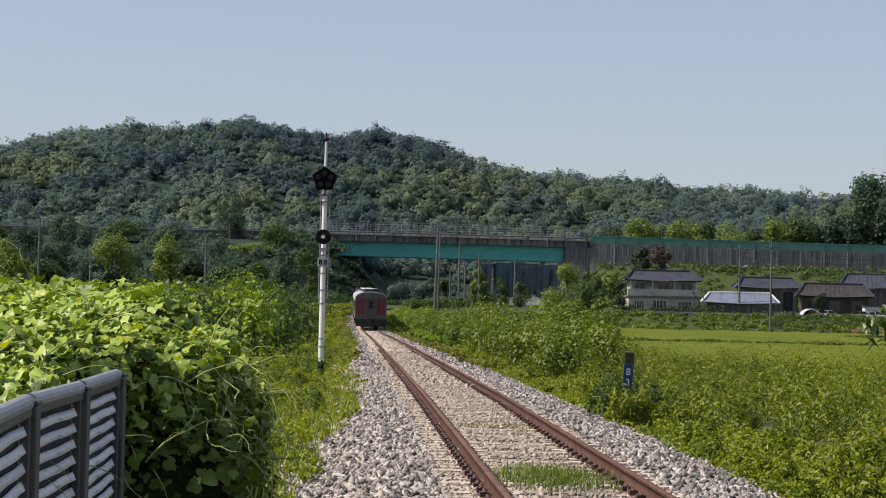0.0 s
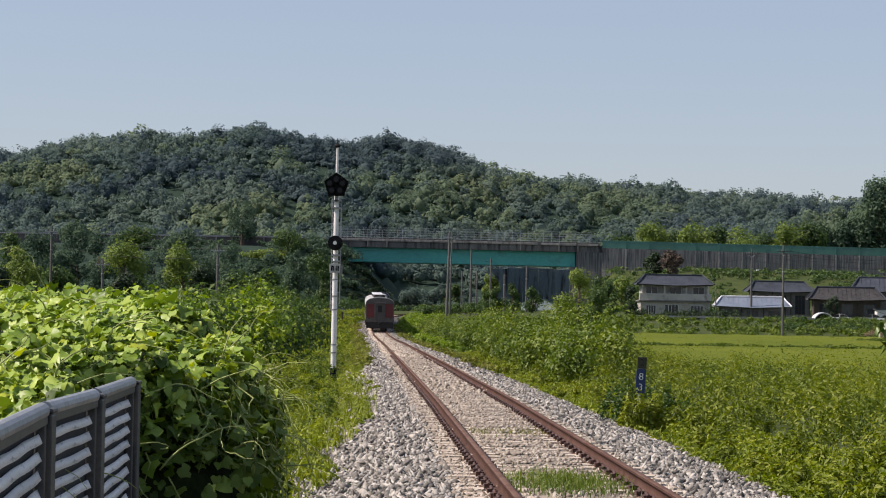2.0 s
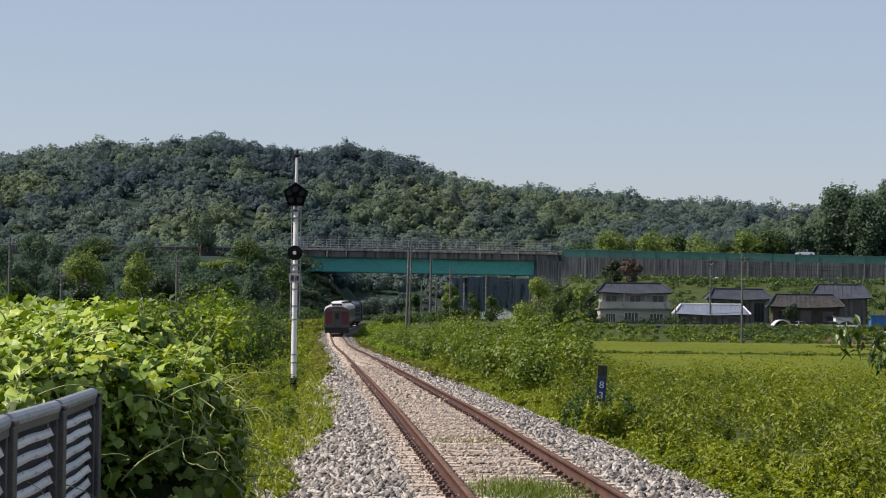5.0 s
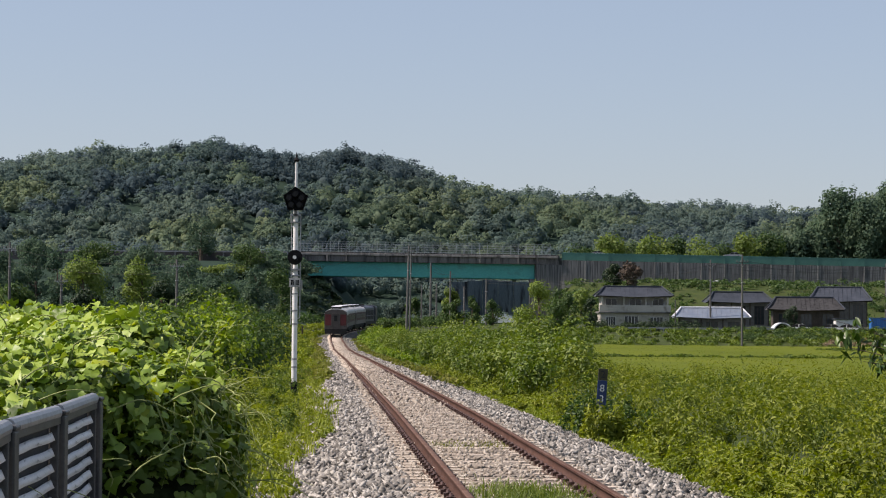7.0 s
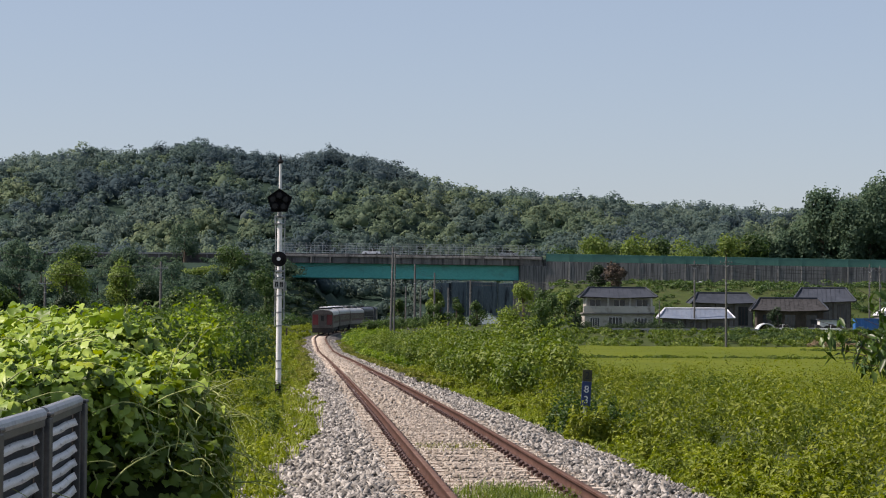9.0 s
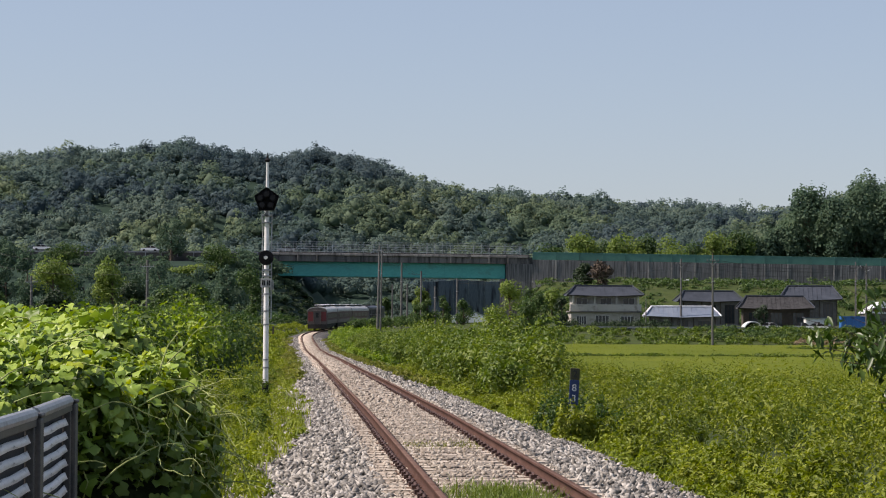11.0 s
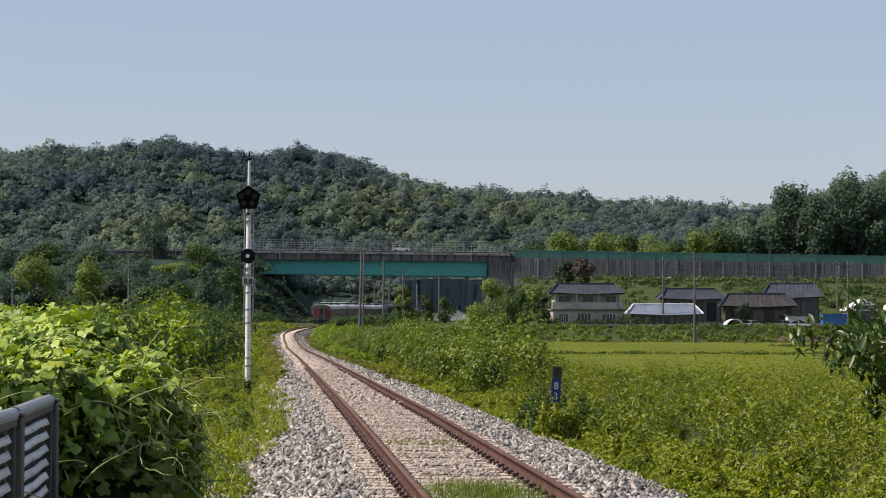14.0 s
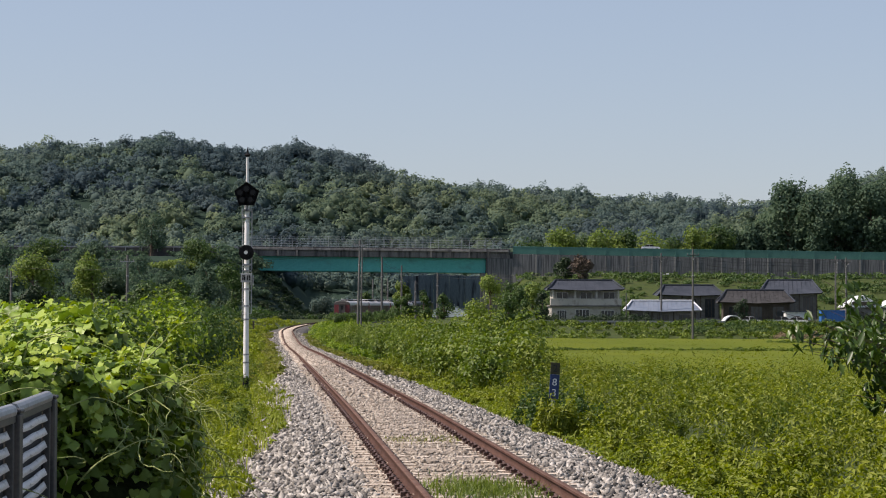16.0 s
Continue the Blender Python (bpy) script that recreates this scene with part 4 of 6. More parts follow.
def coach(name, label, length=23.2):
    c = tagged(empty(name), label, "railway coach", group="train")
    L, w = length / 2, 1.55
    part("lower_body", boxes((-w, -L, 1.05, w, L, 1.62), bevel=0.03), "train_cream", c, "pale lower body band")
    part("mid_body", boxes((-w - 0.01, -L + 0.002, 1.62, w + 0.01, L - 0.002, 2.9), bevel=0.03), "train_side", c, "maroon window band, its side shade put into the colour")
    part("roof", prism(car_shape(w + 0.02, 2.90, 3.12, 0.68), -L + 0.01, L - 0.01), "train_roof", c, "pale silver rounded roof")
    part("underframe", boxes((-1.3, -L + 0.3, 0.62, 1.3, L - 0.3, 1.05), (-1.1, -5, 0.35, 1.1, 5, 0.65)), "train_dark", c)
    for s in (-1, 1):
        side = s * (w + 0.013)
        for k in range(9):
            y = -L + 3.0 + k * 2.05
            win = part("side_window", boxes((min(side, side - s * 0.02), y, 1.98, max(side, side - s * 0.02), y + 1.35, 2.66)), "train_glass", c)
        for y in (-L + 0.9, L - 1.9):
            part("side_door", boxes((min(side + s * 0.01, side - s * 0.02), y, 1.15, max(side + s * 0.01, side - s * 0.02), y + 0.95, 2.85), bevel=0.01), "train_grey", c)
    for e in (-1, 1):
        y = e * L
        part("end_wall", prism(car_shape(w + 0.005, 1.06, 3.08, 0.62), *sorted((y - e * 0.012, y + e * 0.003))), "train_grey", c, "grey coach end wall")
        ya, yb = (y - 0.03, y - 0.004) if e < 0 else (y + 0.004, y + 0.03)
        for x0, x1 in ((-1.44, -0.62), (0.62, 1.44)):
            part("end_panel", boxes((x0, ya, 1.50, x1, yb, 3.02), bevel=0.01), "train_red", c, "red end panel")
            part("end_lower_panel", boxes((x0, ya, 1.03, x1, yb, 1.49), bevel=0.01), "train_grey", c)
        gy0, gy1 = (y - 0.20, y - 0.004) if e < 0 else (y + 0.004, y + 0.20)
        gang = part("gangway", boxes((-0.60, gy0, 1.0, -0.46, gy1, 3.15), (0.46, gy0, 1.0, 0.60, gy1, 3.15), (-0.60, gy0, 3.05, 0.60, gy1, 3.22), bevel=0.015), "train_grey", c, "grey gangway frame")
        dy0, dy1 = (y - 0.10, y - 0.05) if e < 0 else (y + 0.05, y + 0.10)
        door = part("end_door", boxes((-0.455, dy0, 1.05, 0.455, dy1, 3.04)), "train_grey", c)
        wy = dy0 - 0.012 if e < 0 else dy1 + 0.004
        part("door_window", boxes((-0.22, wy, 2.1, 0.22, wy + 0.008, 2.85)), "train_glass", door)
        part("end_brow", boxes((-1.45, ya, 3.03, 1.45, yb, 3.25), bevel=0.01), "train_grey", c)
        by = -L - 0.5 if e < 0 else L + 0.1
        part("coupler", boxes((-0.14, by, 0.75, 0.14, by + 0.4, 1.0), bevel=0.03), "train_dark", c)
        part("end_skirt", boxes((-1.5, y - 0.06 if e < 0 else y, 0.34, 1.5, y if e < 0 else y + 0.06, 1.02)), "train_dark", c)
        for x in (-1.2, 1.2):
            part("tail_lamp", boxes((x - 0.07, ya - 0.03 if e < 0 else yb, 1.35, x + 0.07, ya if e < 0 else yb + 0.03, 1.47)), "train_dark", c)
    for s in (-1, 1):
        by = s * 7.8
        bog = part("bogie", boxes((-1.15, by - 1.7, 0.38, -1.0, by + 1.7, 0.72), (1.0, by - 1.7, 0.38, 1.15, by + 1.7, 0.72), (-1.1, by - 0.3, 0.4, 1.1, by + 0.3, 0.7), bevel=0.03), "train_dark", c)
        for k in (-1.1, 1.1):
            part("wheelset", rods(((-0.80, by + k, 0.43), (-0.68, by + k, 0.43), 0.43), ((0.68, by + k, 0.43), (0.80, by + k, 0.43), 0.43), ((-0.68, by + k, 0.43), (0.68, by + k, 0.43), 0.08), seg=20), "train_dark", bog)
    for y in (-8.6, 1.2):
        # dark sides and white top put shade and sun into the unit's colours
        unit_box = part("roof_unit", boxes((-0.62, y, 3.55, 0.62, y + 7.0, 4.03), bevel=0.05), "train_dark", c, "air conditioning unit, sides dark for shade and top white for sun")
        part("lid", boxes((-0.66, y - 0.03, 4.032, 0.66, y + 7.03, 4.10), bevel=0.02), "roof_white", unit_box, "white sheet for the sunlit top")
    return c


def locomotive():
    c = tagged(empty("locomotive"), "dark diesel locomotive heading the train", "locomotive", group="train")
    part("frame", boxes((-1.4, -9.6, 0.7, 1.4, 9.6, 1.25), bevel=0.04), "train_dark", c)
    part("hood", prism(car_shape(1.3, 1.25, 3.4, 0.5), -9.2, 6.0), "loco_body", c, "dark hood body")
    cab = part("cab", prism(car_shape(1.5, 1.25, 3.55, 0.45), 6.05, 9.0), "loco_body", c)
    part("nose", boxes((-1.3, 9.03, 1.25, 1.3, 9.55, 2.7), bevel=0.1), "train_red", c)
    for s in (-1, 1):
        side = s * 1.5
        part("cab_window", boxes((min(side, side + s * 0.02), 6.6, 2.5, max(side, side + s * 0.02), 8.4, 3.3)), "train_glass", cab)
        for k in range(5):
            sd = s * 1.31
            part("grille", boxes((min(sd, sd + s * 0.03), -8.4 + k * 2.7, 1.6, max(sd, sd + s * 0.03), -6.4 + k * 2.7, 3.1)), "train_dark", c)
        part("hand_rail", rods(((s * 1.42, -9.3, 2.2), (s * 1.42, 5.8, 2.2), 0.025), seg=6), "galv", c)
    for by in (-6, 6):
        bog = part("bogie", boxes((-1.15, by - 2.1, 0.35, -1.0, by + 2.1, 0.7), (1.0, by - 2.1, 0.35, 1.15, by + 2.1, 0.7), (-1.1, by - 0.3, 0.4, 1.1, by + 0.3, 0.7), bevel=0.03), "train_dark", c)
        for k in (-1.6, 0, 1.6):
            part("wheelset", rods(((-0.80, by + k, 0.48), (-0.68, by + k, 0.48), 0.48), ((0.68, by + k, 0.48), (0.80, by + k, 0.48), 0.48), ((-0.7, by + k, 0.48), (0.7, by + k, 0.48), 0.09), seg=20), "train_dark", bog)
    part("exhaust_stack", boxes((-0.3, -2, 3.8, 0.3, -1.2, 4.1), bevel=0.03), "train_dark", c)
    part("radiator_fan", rods(((0, -6, 3.8), (0, -6, 4.0), 0.6), ((0, -4.2, 3.8), (0, -4.2, 4.0), 0.6), seg=18), "train_dark", c)
    return c


COACHES = [coach("railway_coach", "faded red and cream passenger coach, tail of the train")]
for _ in range(2):
    COACHES.append(copy_thing(COACHES[0], pose(0, 0, 0)))
    tagged(COACHES[-1], "faded red and cream passenger coach with a pale roof")
LOCO = locomotive()


def car_model(name, label, paint, long=4.6):
    c = tagged(empty(name), label, "car")
    h = long / 2
    body = prism([(-h, 0.32), (h, 0.32), (h, 0.72), (h - 0.25, 0.88), (0.95, 0.98), (-1.5, 0.98), (-h + 0.1, 0.92), (-h, 0.7)], -0.9, 0.9)
    bmesh.ops.bevel(body, geom=list(body.edges), offset=0.05, segments=2, affect="EDGES")
    part("body", body, paint, c)
    cab = prism([(1.1, 0.95), (0.35, 1.44), (-1.0, 1.46), (-1.75, 0.95)], -0.78, 0.78)
    part("cabin", cab, "train_glass", c)
    part("roof", prism([(0.36, 1.43), (0.2, 1.48), (-0.9, 1.50), (-1.05, 1.45)], -0.76, 0.76), paint, c)
    for s in (-1, 1):
        part("pillar", boxes((-0.35, s * 0.79 - 0.01, 0.95, -0.25, s * 0.79 + 0.01, 1.45)), paint, c)
        for x in (-1.4, 1.4):
            part("wheel", rods(((x, s * 0.72, 0.32), (x, s * 0.92, 0.32), 0.32), seg=18), "rubber", c)
    part("headlamp", boxes((h - 0.12, -0.8, 0.62, h + 0.01, -0.5, 0.76), (h - 0.12, 0.5, 0.62, h + 0.01, 0.8, 0.76)), "lens_white", c)
    part("tail_lamp", boxes((-h - 0.01, -0.8, 0.66, -h + 0.1, -0.5, 0.8), (-h - 0.01, 0.5, 0.66, -h + 0.1, 0.8, 0.8)), "train_red", c)
    return c


ROAD_CAR = car_model("car", "white sedan driving along the embankment road", "car_white")
ROAD_CAR_B = copy_thing(ROAD_CAR, pose(0, 0, 0))
ROAD_CAR_C = car_model("car", "silver sedan crossing the road bridge", "car_grey")


def insect(name, label, span):
    b = tagged(empty(name), label, "insect")
    bm = bmesh.new()
    bmesh.ops.create_icosphere(bm, subdivisions=2, radius=1, matrix=Matrix.Diagonal((span * 0.32, span * 0.10, span * 0.10, 1)))
    part("body", bm, "bird", b)
    for s in (-1, 1):
        w = prism([(-span * 0.1, 0), (span * 0.08, 0), (span * 0.02, 0.0008), (-span * 0.08, 0.0008)], 0, span * 0.5)
        bmesh.ops.transform(w, matrix=pose(0, 0, span * 0.03, 22 if s > 0 else 158, 0, 0), verts=w.verts)
        part("wing", w, "bird", b)
    return b


FLY = insect("flying_insect", "small dark insect flying past", 0.018)
GNAT = insect("flying_insect", "tiny dark insect flying past", 0.010)
DRAGONFLY = insect("dragonfly", "dark dragonfly gliding past", 0.034)


# ---- fence and vine beside the camera ----
def wavy_slat(long):
    """A pressed strip with fine upright corrugations, thin but closed."""
    x = np.arange(0, long, 0.011)
    w = 0.0016 * np.sin(x / 0.036 * 2 * np.pi)
    sag = 0.002 * np.sin(x * 7 + rng.uniform(0, 6))
    ring = [np.stack([x, w + a, sag + h], 1) for a, h in ((-0.002, -0.019), (-0.002, 0.019), (0.002, 0.019), (0.002, -0.019))]
    v = np.stack(ring, 1).reshape(-1, 3)
    i = np.arange(len(x) - 1)[:, None] * 4
    return mesh_from("slat", v, 4, np.concatenate([np.concatenate([i + j, i + (j + 1) % 4, i + 4 + (j + 1) % 4, i + 4 + j], 1) for j in range(4)], 1).ravel())


def build_fence():
    corners = [(-1.56, 6.9), (-1.80, 8.95), (-1.89, 10.5), (-2.045, 12.4)]
    f = tagged(empty("lineside_fence", pose(0, 0, -0.012)), "blue-grey steel louvred fence overgrown by vines", "fence")
    for k, (x, y) in enumerate(corners):
        post = part("fence_post", boxes((x - 0.045, y - 0.045, -0.5, x + 0.045, y + 0.045, 1.27), bevel=0.008), "fence", f)
        part("post_cap", boxes((x - 0.050, y - 0.050, 1.272, x + 0.050, y + 0.050, 1.292), bevel=0.008), "fence", post)
        part("cap_bolt", rods(((x, y, 1.292), (x, y, 1.306), 0.014), seg=8), "galv", post)
    for (xa, ya), (xb, yb) in zip(corners, corners[1:]):
        a = math.atan2(yb - ya, xb - xa)
        n = math.hypot(xb - xa, yb - ya)
        m = pose(xa, ya, 0, 0, 0, math.degrees(a))
        panel = part("panel_frame", boxes((0.05, -0.025, 1.232, n - 0.05, 0.025, 1.272), (0.05, -0.02, -0.1, n - 0.05, 0.02, 0.0), (0.05, -0.02, 0.0, 0.10, 0.02, 1.231), (n - 0.10, -0.02, 0.0, n - 0.05, 0.02, 1.231), bevel=0.005), "fence", f)
        panel.matrix_basis = m
        # rounded cap paler than the frame: sunlight on top put into its colour
        part("top_cap", rods(((0.05, 0, 1.283), (n - 0.05, 0, 1.283), 0.032), seg=12), "galv", panel, "rounded top rail, pale for the sun on it")
        # added sheet: the shade seen between the slats is put into its colour
        part("back_sheet", boxes((0.101, 0.022, 0.0, n - 0.101, 0.028, 1.230)), "fence_back", panel, "added dark sheet for the shade between the slats")
        for k in range(17):
            z = 0.07 + 0.0695 * k
            part("slat", wavy_slat(n - 0.204), "fence_slat", panel).matrix_basis = pose(0.102, 0, z, -24, 0, 0)


build_fence()

VINE_OUT = [0.0, -0.04, -0.14, -0.30, -0.62, -1.05, -2.0, -4.8]
VINE_UP = [0.1, 0.64, 0.98, 1.19, 1.31, 1.38, 1.40, 1.36]


def vine_surface(s, y):
    """A place on the vine-covered hedge: s runs from its foot beside the line over the top."""
    x = np.interp(s, np.linspace(0, 1, 8), VINE_OUT)
    z = np.interp(s, np.linspace(0, 1, 8), VINE_UP)
    x = x * np.where(x > -1.2, 1 - 0.6 * smooth(y, 13.5, 12.3), 1.0) - 0.0
    foot = -1.47 - 0.07 * (y - 14) - 0.80 * smooth(y, 13.6, 12.5) - 0.35 * smooth(y, 16.5, 22)
    lump = 0.13 * ripple(x * 3 + s * 4, y, 0.55) + 0.10 * ripple(s * 9, y * 1.7, 0.5, 1.0)
    drop = np.interp(y, [8.6, 10.5, 12.4, 14, 15.5, 18, 23], [-0.30, -0.20, -0.06, 0.06, 0.13, 0.14, -0.06]) + 0.07 * ripple(x, y, 0.8, 2.0)
    drop = drop + 0.16 * smooth(s, 0.62, 0.95)
    return np.stack([foot - 0.08 + x + lump * np.cos(s * 1.6), y, z + lump * np.sin(s * 2.2) + drop * smooth(s, 0.2, 0.6)], -1)


def runner(bm, p, d, count, seg, thick, sway, fall):
    """A thin curling stem."""
    for j in range(count):
        q = p + d * seg
        rod(bm, p, q, thick * (1 - 0.8 * j / count), thick * (1 - 0.8 * (j + 1) / count), seg=5, caps=False)
        p, d = q, (d + Vector((rng.normal() * sway, rng.normal() * sway, fall + rng.normal() * sway * 0.6))).normalized()


def build_vine():
    v = tagged(empty("climbing_vine"), "dense sunlit climbing vine with broad leaves over a hedge", "vine")
    S, Y = np.meshgrid(np.linspace(0, 1, 30), np.arange(8.6, 23, 0.25))
    P = vine_surface(S, Y)
    k = S.shape[1]
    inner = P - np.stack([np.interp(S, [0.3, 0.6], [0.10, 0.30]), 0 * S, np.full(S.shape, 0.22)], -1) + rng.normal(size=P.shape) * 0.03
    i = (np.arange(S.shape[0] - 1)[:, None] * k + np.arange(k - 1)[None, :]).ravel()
    # filler hull, coloured dark for the shade inside the hedge
    part("stem_tangle", mesh_from("stem_tangle", inner.reshape(-1, 3), 4, np.stack([i, i + 1, i + k + 1, i + k], 1).ravel()), "tangle", v, "dark inner hull, the shade inside the hedge put into its colour", smooth=True)
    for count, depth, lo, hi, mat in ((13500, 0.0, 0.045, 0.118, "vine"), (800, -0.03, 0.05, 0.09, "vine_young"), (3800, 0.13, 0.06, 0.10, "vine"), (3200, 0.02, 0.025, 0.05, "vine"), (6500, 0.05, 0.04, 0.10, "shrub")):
        n = count
        s, y = rng.random(n) ** 0.8, 8.7 + 14 * rng.random(n)
        keep = (s > 0.42) | (rng.random(n) < 0.10 + 1.1 * np.maximum(s - 0.2, 0))
        if mat == "shrub":  # darker leaves: shade put into colour on the side away from the sun
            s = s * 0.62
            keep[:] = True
        else:
            keep &= rng.random(n) < np.interp(vine_surface(s, y)[:, 2], [0.45, 0.95, 1.22], [0.30, 0.42, 1.0]) + 0.3 * smooth(y, 13.9, 13.0)
        s, y = s[keep], y[keep]
        n = len(s)
        at = vine_surface(s, y)
        e = 1e-3
        du, dv = vine_surface(s + e, y) - at, vine_surface(s, y + e) - at
        nor = unit(np.cross(dv, du))
        nor = nor * np.sign(nor[:, 2:3] + 0.2 + 1e-6)
        nor[:, 0] = np.where(s < 0.3, np.abs(nor[:, 0]), nor[:, 0])
        at = at + nor * (rng.normal(size=(n, 1)) * 0.055 - depth)
        facing = nor * 0.9 + np.array([-0.35, -0.15, 0.6]) * np.maximum(smooth(s, 0.30, 0.55), 0.8 * smooth(y, 14.2, 12.8))[:, None] + rng.normal(size=(n, 3)) * 0.42
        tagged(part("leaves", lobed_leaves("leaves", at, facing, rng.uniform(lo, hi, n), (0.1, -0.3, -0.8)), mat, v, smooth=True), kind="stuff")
    for k in range(95):  # young shoots reaching up and out of the mass
        s0, y0 = rng.uniform(0.2, 0.9), rng.uniform(9.0, 18)
        bm = bmesh.new()
        runner(bm, Vector(vine_surface(np.array(s0), np.array(y0))), Vector((rng.uniform(-0.3, 0.9), rng.uniform(-0.6, 0.3), rng.uniform(0.2, 1.0))).normalized(), 9, rng.uniform(0.035, 0.085), 0.0058, 0.3, -0.2)
        part("tendril", bm, "stem", v)
    for k in range(90):  # loose stems over the shaded side
        s0, y0 = rng.uniform(0.06, 0.55), rng.uniform(12.3, 16.5)
        bm = bmesh.new()
        runner(bm, Vector(vine_surface(np.array(s0), np.array(y0))) + Vector((0.05, -0.05, 0.03)), Vector((rng.uniform(-0.1, 0.5), rng.uniform(-0.6, 0.5), rng.uniform(-0.8, 0.1))).normalized(), 11, rng.uniform(0.04, 0.075), 0.0046, 0.34, -0.12)
        part("hanging_stem", bm, "stem", v)
    for k in range(4):  # runners lying out over the verge
        y0 = rng.uniform(14, 21)
        bm = bmesh.new()
        runner(bm, Vector(vine_surface(np.array(rng.uniform(0.1, 0.35)), np.array(y0))), Vector((1.0, rng.uniform(-0.5, 0.5), rng.uniform(0.0, 0.6))).normalized(), 12, 0.07, 0.006, 0.18, -0.12)
        part("runner", bm, "stem", v)


build_vine()


# ---- weeds, shrubs and grass along the line ----
def clumps(name, centres, radii, per, leaf, mat, label, category, up=0.25, spread=0.42, parent=None, slim=0.5, lobes=5):
    """Many leafy plants as one uncountable mass; each plant is a few rounded lobes of leaves."""
    n = len(centres)
    o = ball(n * lobes)
    o[:, 2] = np.abs(o[:, 2]) - 0.2
    c0, r0 = np.repeat(centres, lobes, 0), np.repeat(radii, lobes, 0)
    lobe_c = c0 + o * r0 * rng.uniform(0.35, 0.75, (n * lobes, 1))
    lobe_r = r0 * rng.uniform(0.34, 0.62, (n * lobes, 1))
    k = max(1, per // lobes)
    m = n * lobes * k
    d = ball(m)
    d[:, 2] = np.where(d[:, 2] < -0.35, -d[:, 2], d[:, 2])
    c, r = np.repeat(lobe_c, k, 0), np.repeat(lobe_r, k, 0)
    at = c + d * r * (rng.random((m, 1)) ** 0.3 + rng.normal(size=(m, 1)) * 0.10)
    size = rng.uniform(leaf * 0.6, leaf * 1.5, m)
    ob = part(name, leaves(name, at, d + np.array([0, 0, up]) + rng.normal(size=d.shape) * spread, size, size * slim), mat, parent)
    return tagged(ob, label, category, kind="stuff")


def scatter(n, y0, y1, u0, u1, power=1.4):
    y = y0 + (y1 - y0) * rng.random(n) ** power
    lo, hi = (u0(y) if callable(u0) else u0), (u1(y) if callable(u1) else u1)
    u = lo + (hi - lo) * rng.random(n)
    x = line_x(y) + u
    return x, y, u


def build_lineside():
    # tall weeds on the right
    x, y, u = scatter(900, 24, 130, 3.0, lambda y: 7.0 + y * 0.21, 1.25)
    h = np.interp(u, [3, 4.0, 6, 20, 34], [0.25, 0.55, 0.95, 1.15, 0.95]) * rng.uniform(0.5, 1.55, len(u)) * np.interp(y, [24, 55, 80, 130], [0.8, 1.0, 0.9, 0.85])
    z = ground_z(x, y)
    clumps("tall_weeds", np.stack([x, y, z + h * 0.2], 1), np.stack([h * 0.66, h * 0.66, h * 1.15], 1), 200, 0.088, "weed", "tall tangled green weeds beside the railway", "weeds", slim=0.42)
    x, y, u = scatter(54, 30, 100, 4.6, 16.0, 1.0)
    h = rng.uniform(0.5, 1.0, len(x))
    clumps("dark_weeds", np.stack([x, y, ground_z(x, y) + h * 0.5], 1), np.stack([h * 0.6, h * 0.6, h * 1.2], 1), 220, 0.085, "shrub", "darker leafy weeds beside the railway", "weeds", slim=0.42)
    x, y = rng.uniform(1.5, 3.0, 16), rng.uniform(45.25, 46.6, 16)
    clumps("post_weeds", np.stack([x, y, ground_z(x, y) + 0.2], 1), np.tile([0.3, 0.3, 0.8], (16, 1)), 200, 0.08, "shrub_dark", "dark weeds round the kilometre post", "weeds", slim=0.42)
    x, y = rng.uniform(1.7, 2.5, 9), rng.uniform(44.2, 44.85, 9)
    clumps("post_weeds", np.stack([x, y, ground_z(x, y) + 0.1], 1), np.tile([0.22, 0.22, 0.80], (9, 1)), 160, 0.09, "weed", "green weeds before the kilometre post", "weeds", slim=0.42)
    # feathery stalks
    x, y, u = scatter(700, 24, 125, 4.0, lambda y: 7.0 + y * 0.21)
    at = np.stack([x, y, ground_z(x, y)], 1)
    tagged(part("weed_stalks", blades("weed_stalks", at, rng.uniform(0.5, 1.4, len(x)), rng.uniform(0.008, 0.018, len(x)), rng.uniform(0.3, 0.9, len(x))), "grass"), "tall grassy stalks among the weeds", "weeds", kind="stuff")
    # shrubs on the right, further along
    x, y, u = scatter(190, 72, 300, lambda y: 4.0 + 0.004 * y, lambda y: 4.9 + y * 0.02, 1.1)
    h = rng.uniform(0.95, 1.7, len(x)) * np.interp(u, [4, 6, 14], [0.55, 1.0, 1.15]) * np.interp(y, [58, 90, 110, 180, 300], [0.85, 1.15, 1.3, 1.2, 0.9])
    clumps("shrubs", np.stack([x, y, ground_z(x, y) + h * 0.55], 1), np.stack([h * 0.95, h * 0.95, h * 1.15], 1), 540, 0.15, "shrub", "thick green shrubs along the railway", "shrubs", slim=0.55)
    # shrubs on the left
    for count, mat, lab in ((50, "shrub_bright", "bright green shrubs between hedge and railway"), (66, "tree", "darker shrubs between hedge and railway")):
        x, y, u = scatter(count, 27, 150, lambda y: -3.7 - 0.010 * y, lambda y: -8.0 - y * 0.08, 1.2)
        h = rng.uniform(1.0, 1.75, len(x)) * np.interp(-u, [3.8, 5.5, 14], [0.55, 1.25, 1.4]) * np.interp(y, [30, 60, 150], [0.85, 1.15, 1.2])
        h = np.clip(np.minimum(h, (1.6 + y * np.interp(x / y, [-0.18, -0.13, -0.09], [0.005, 0.012, 0.021]) - ground_z(x, y)) / 1.75), 0.3, None)
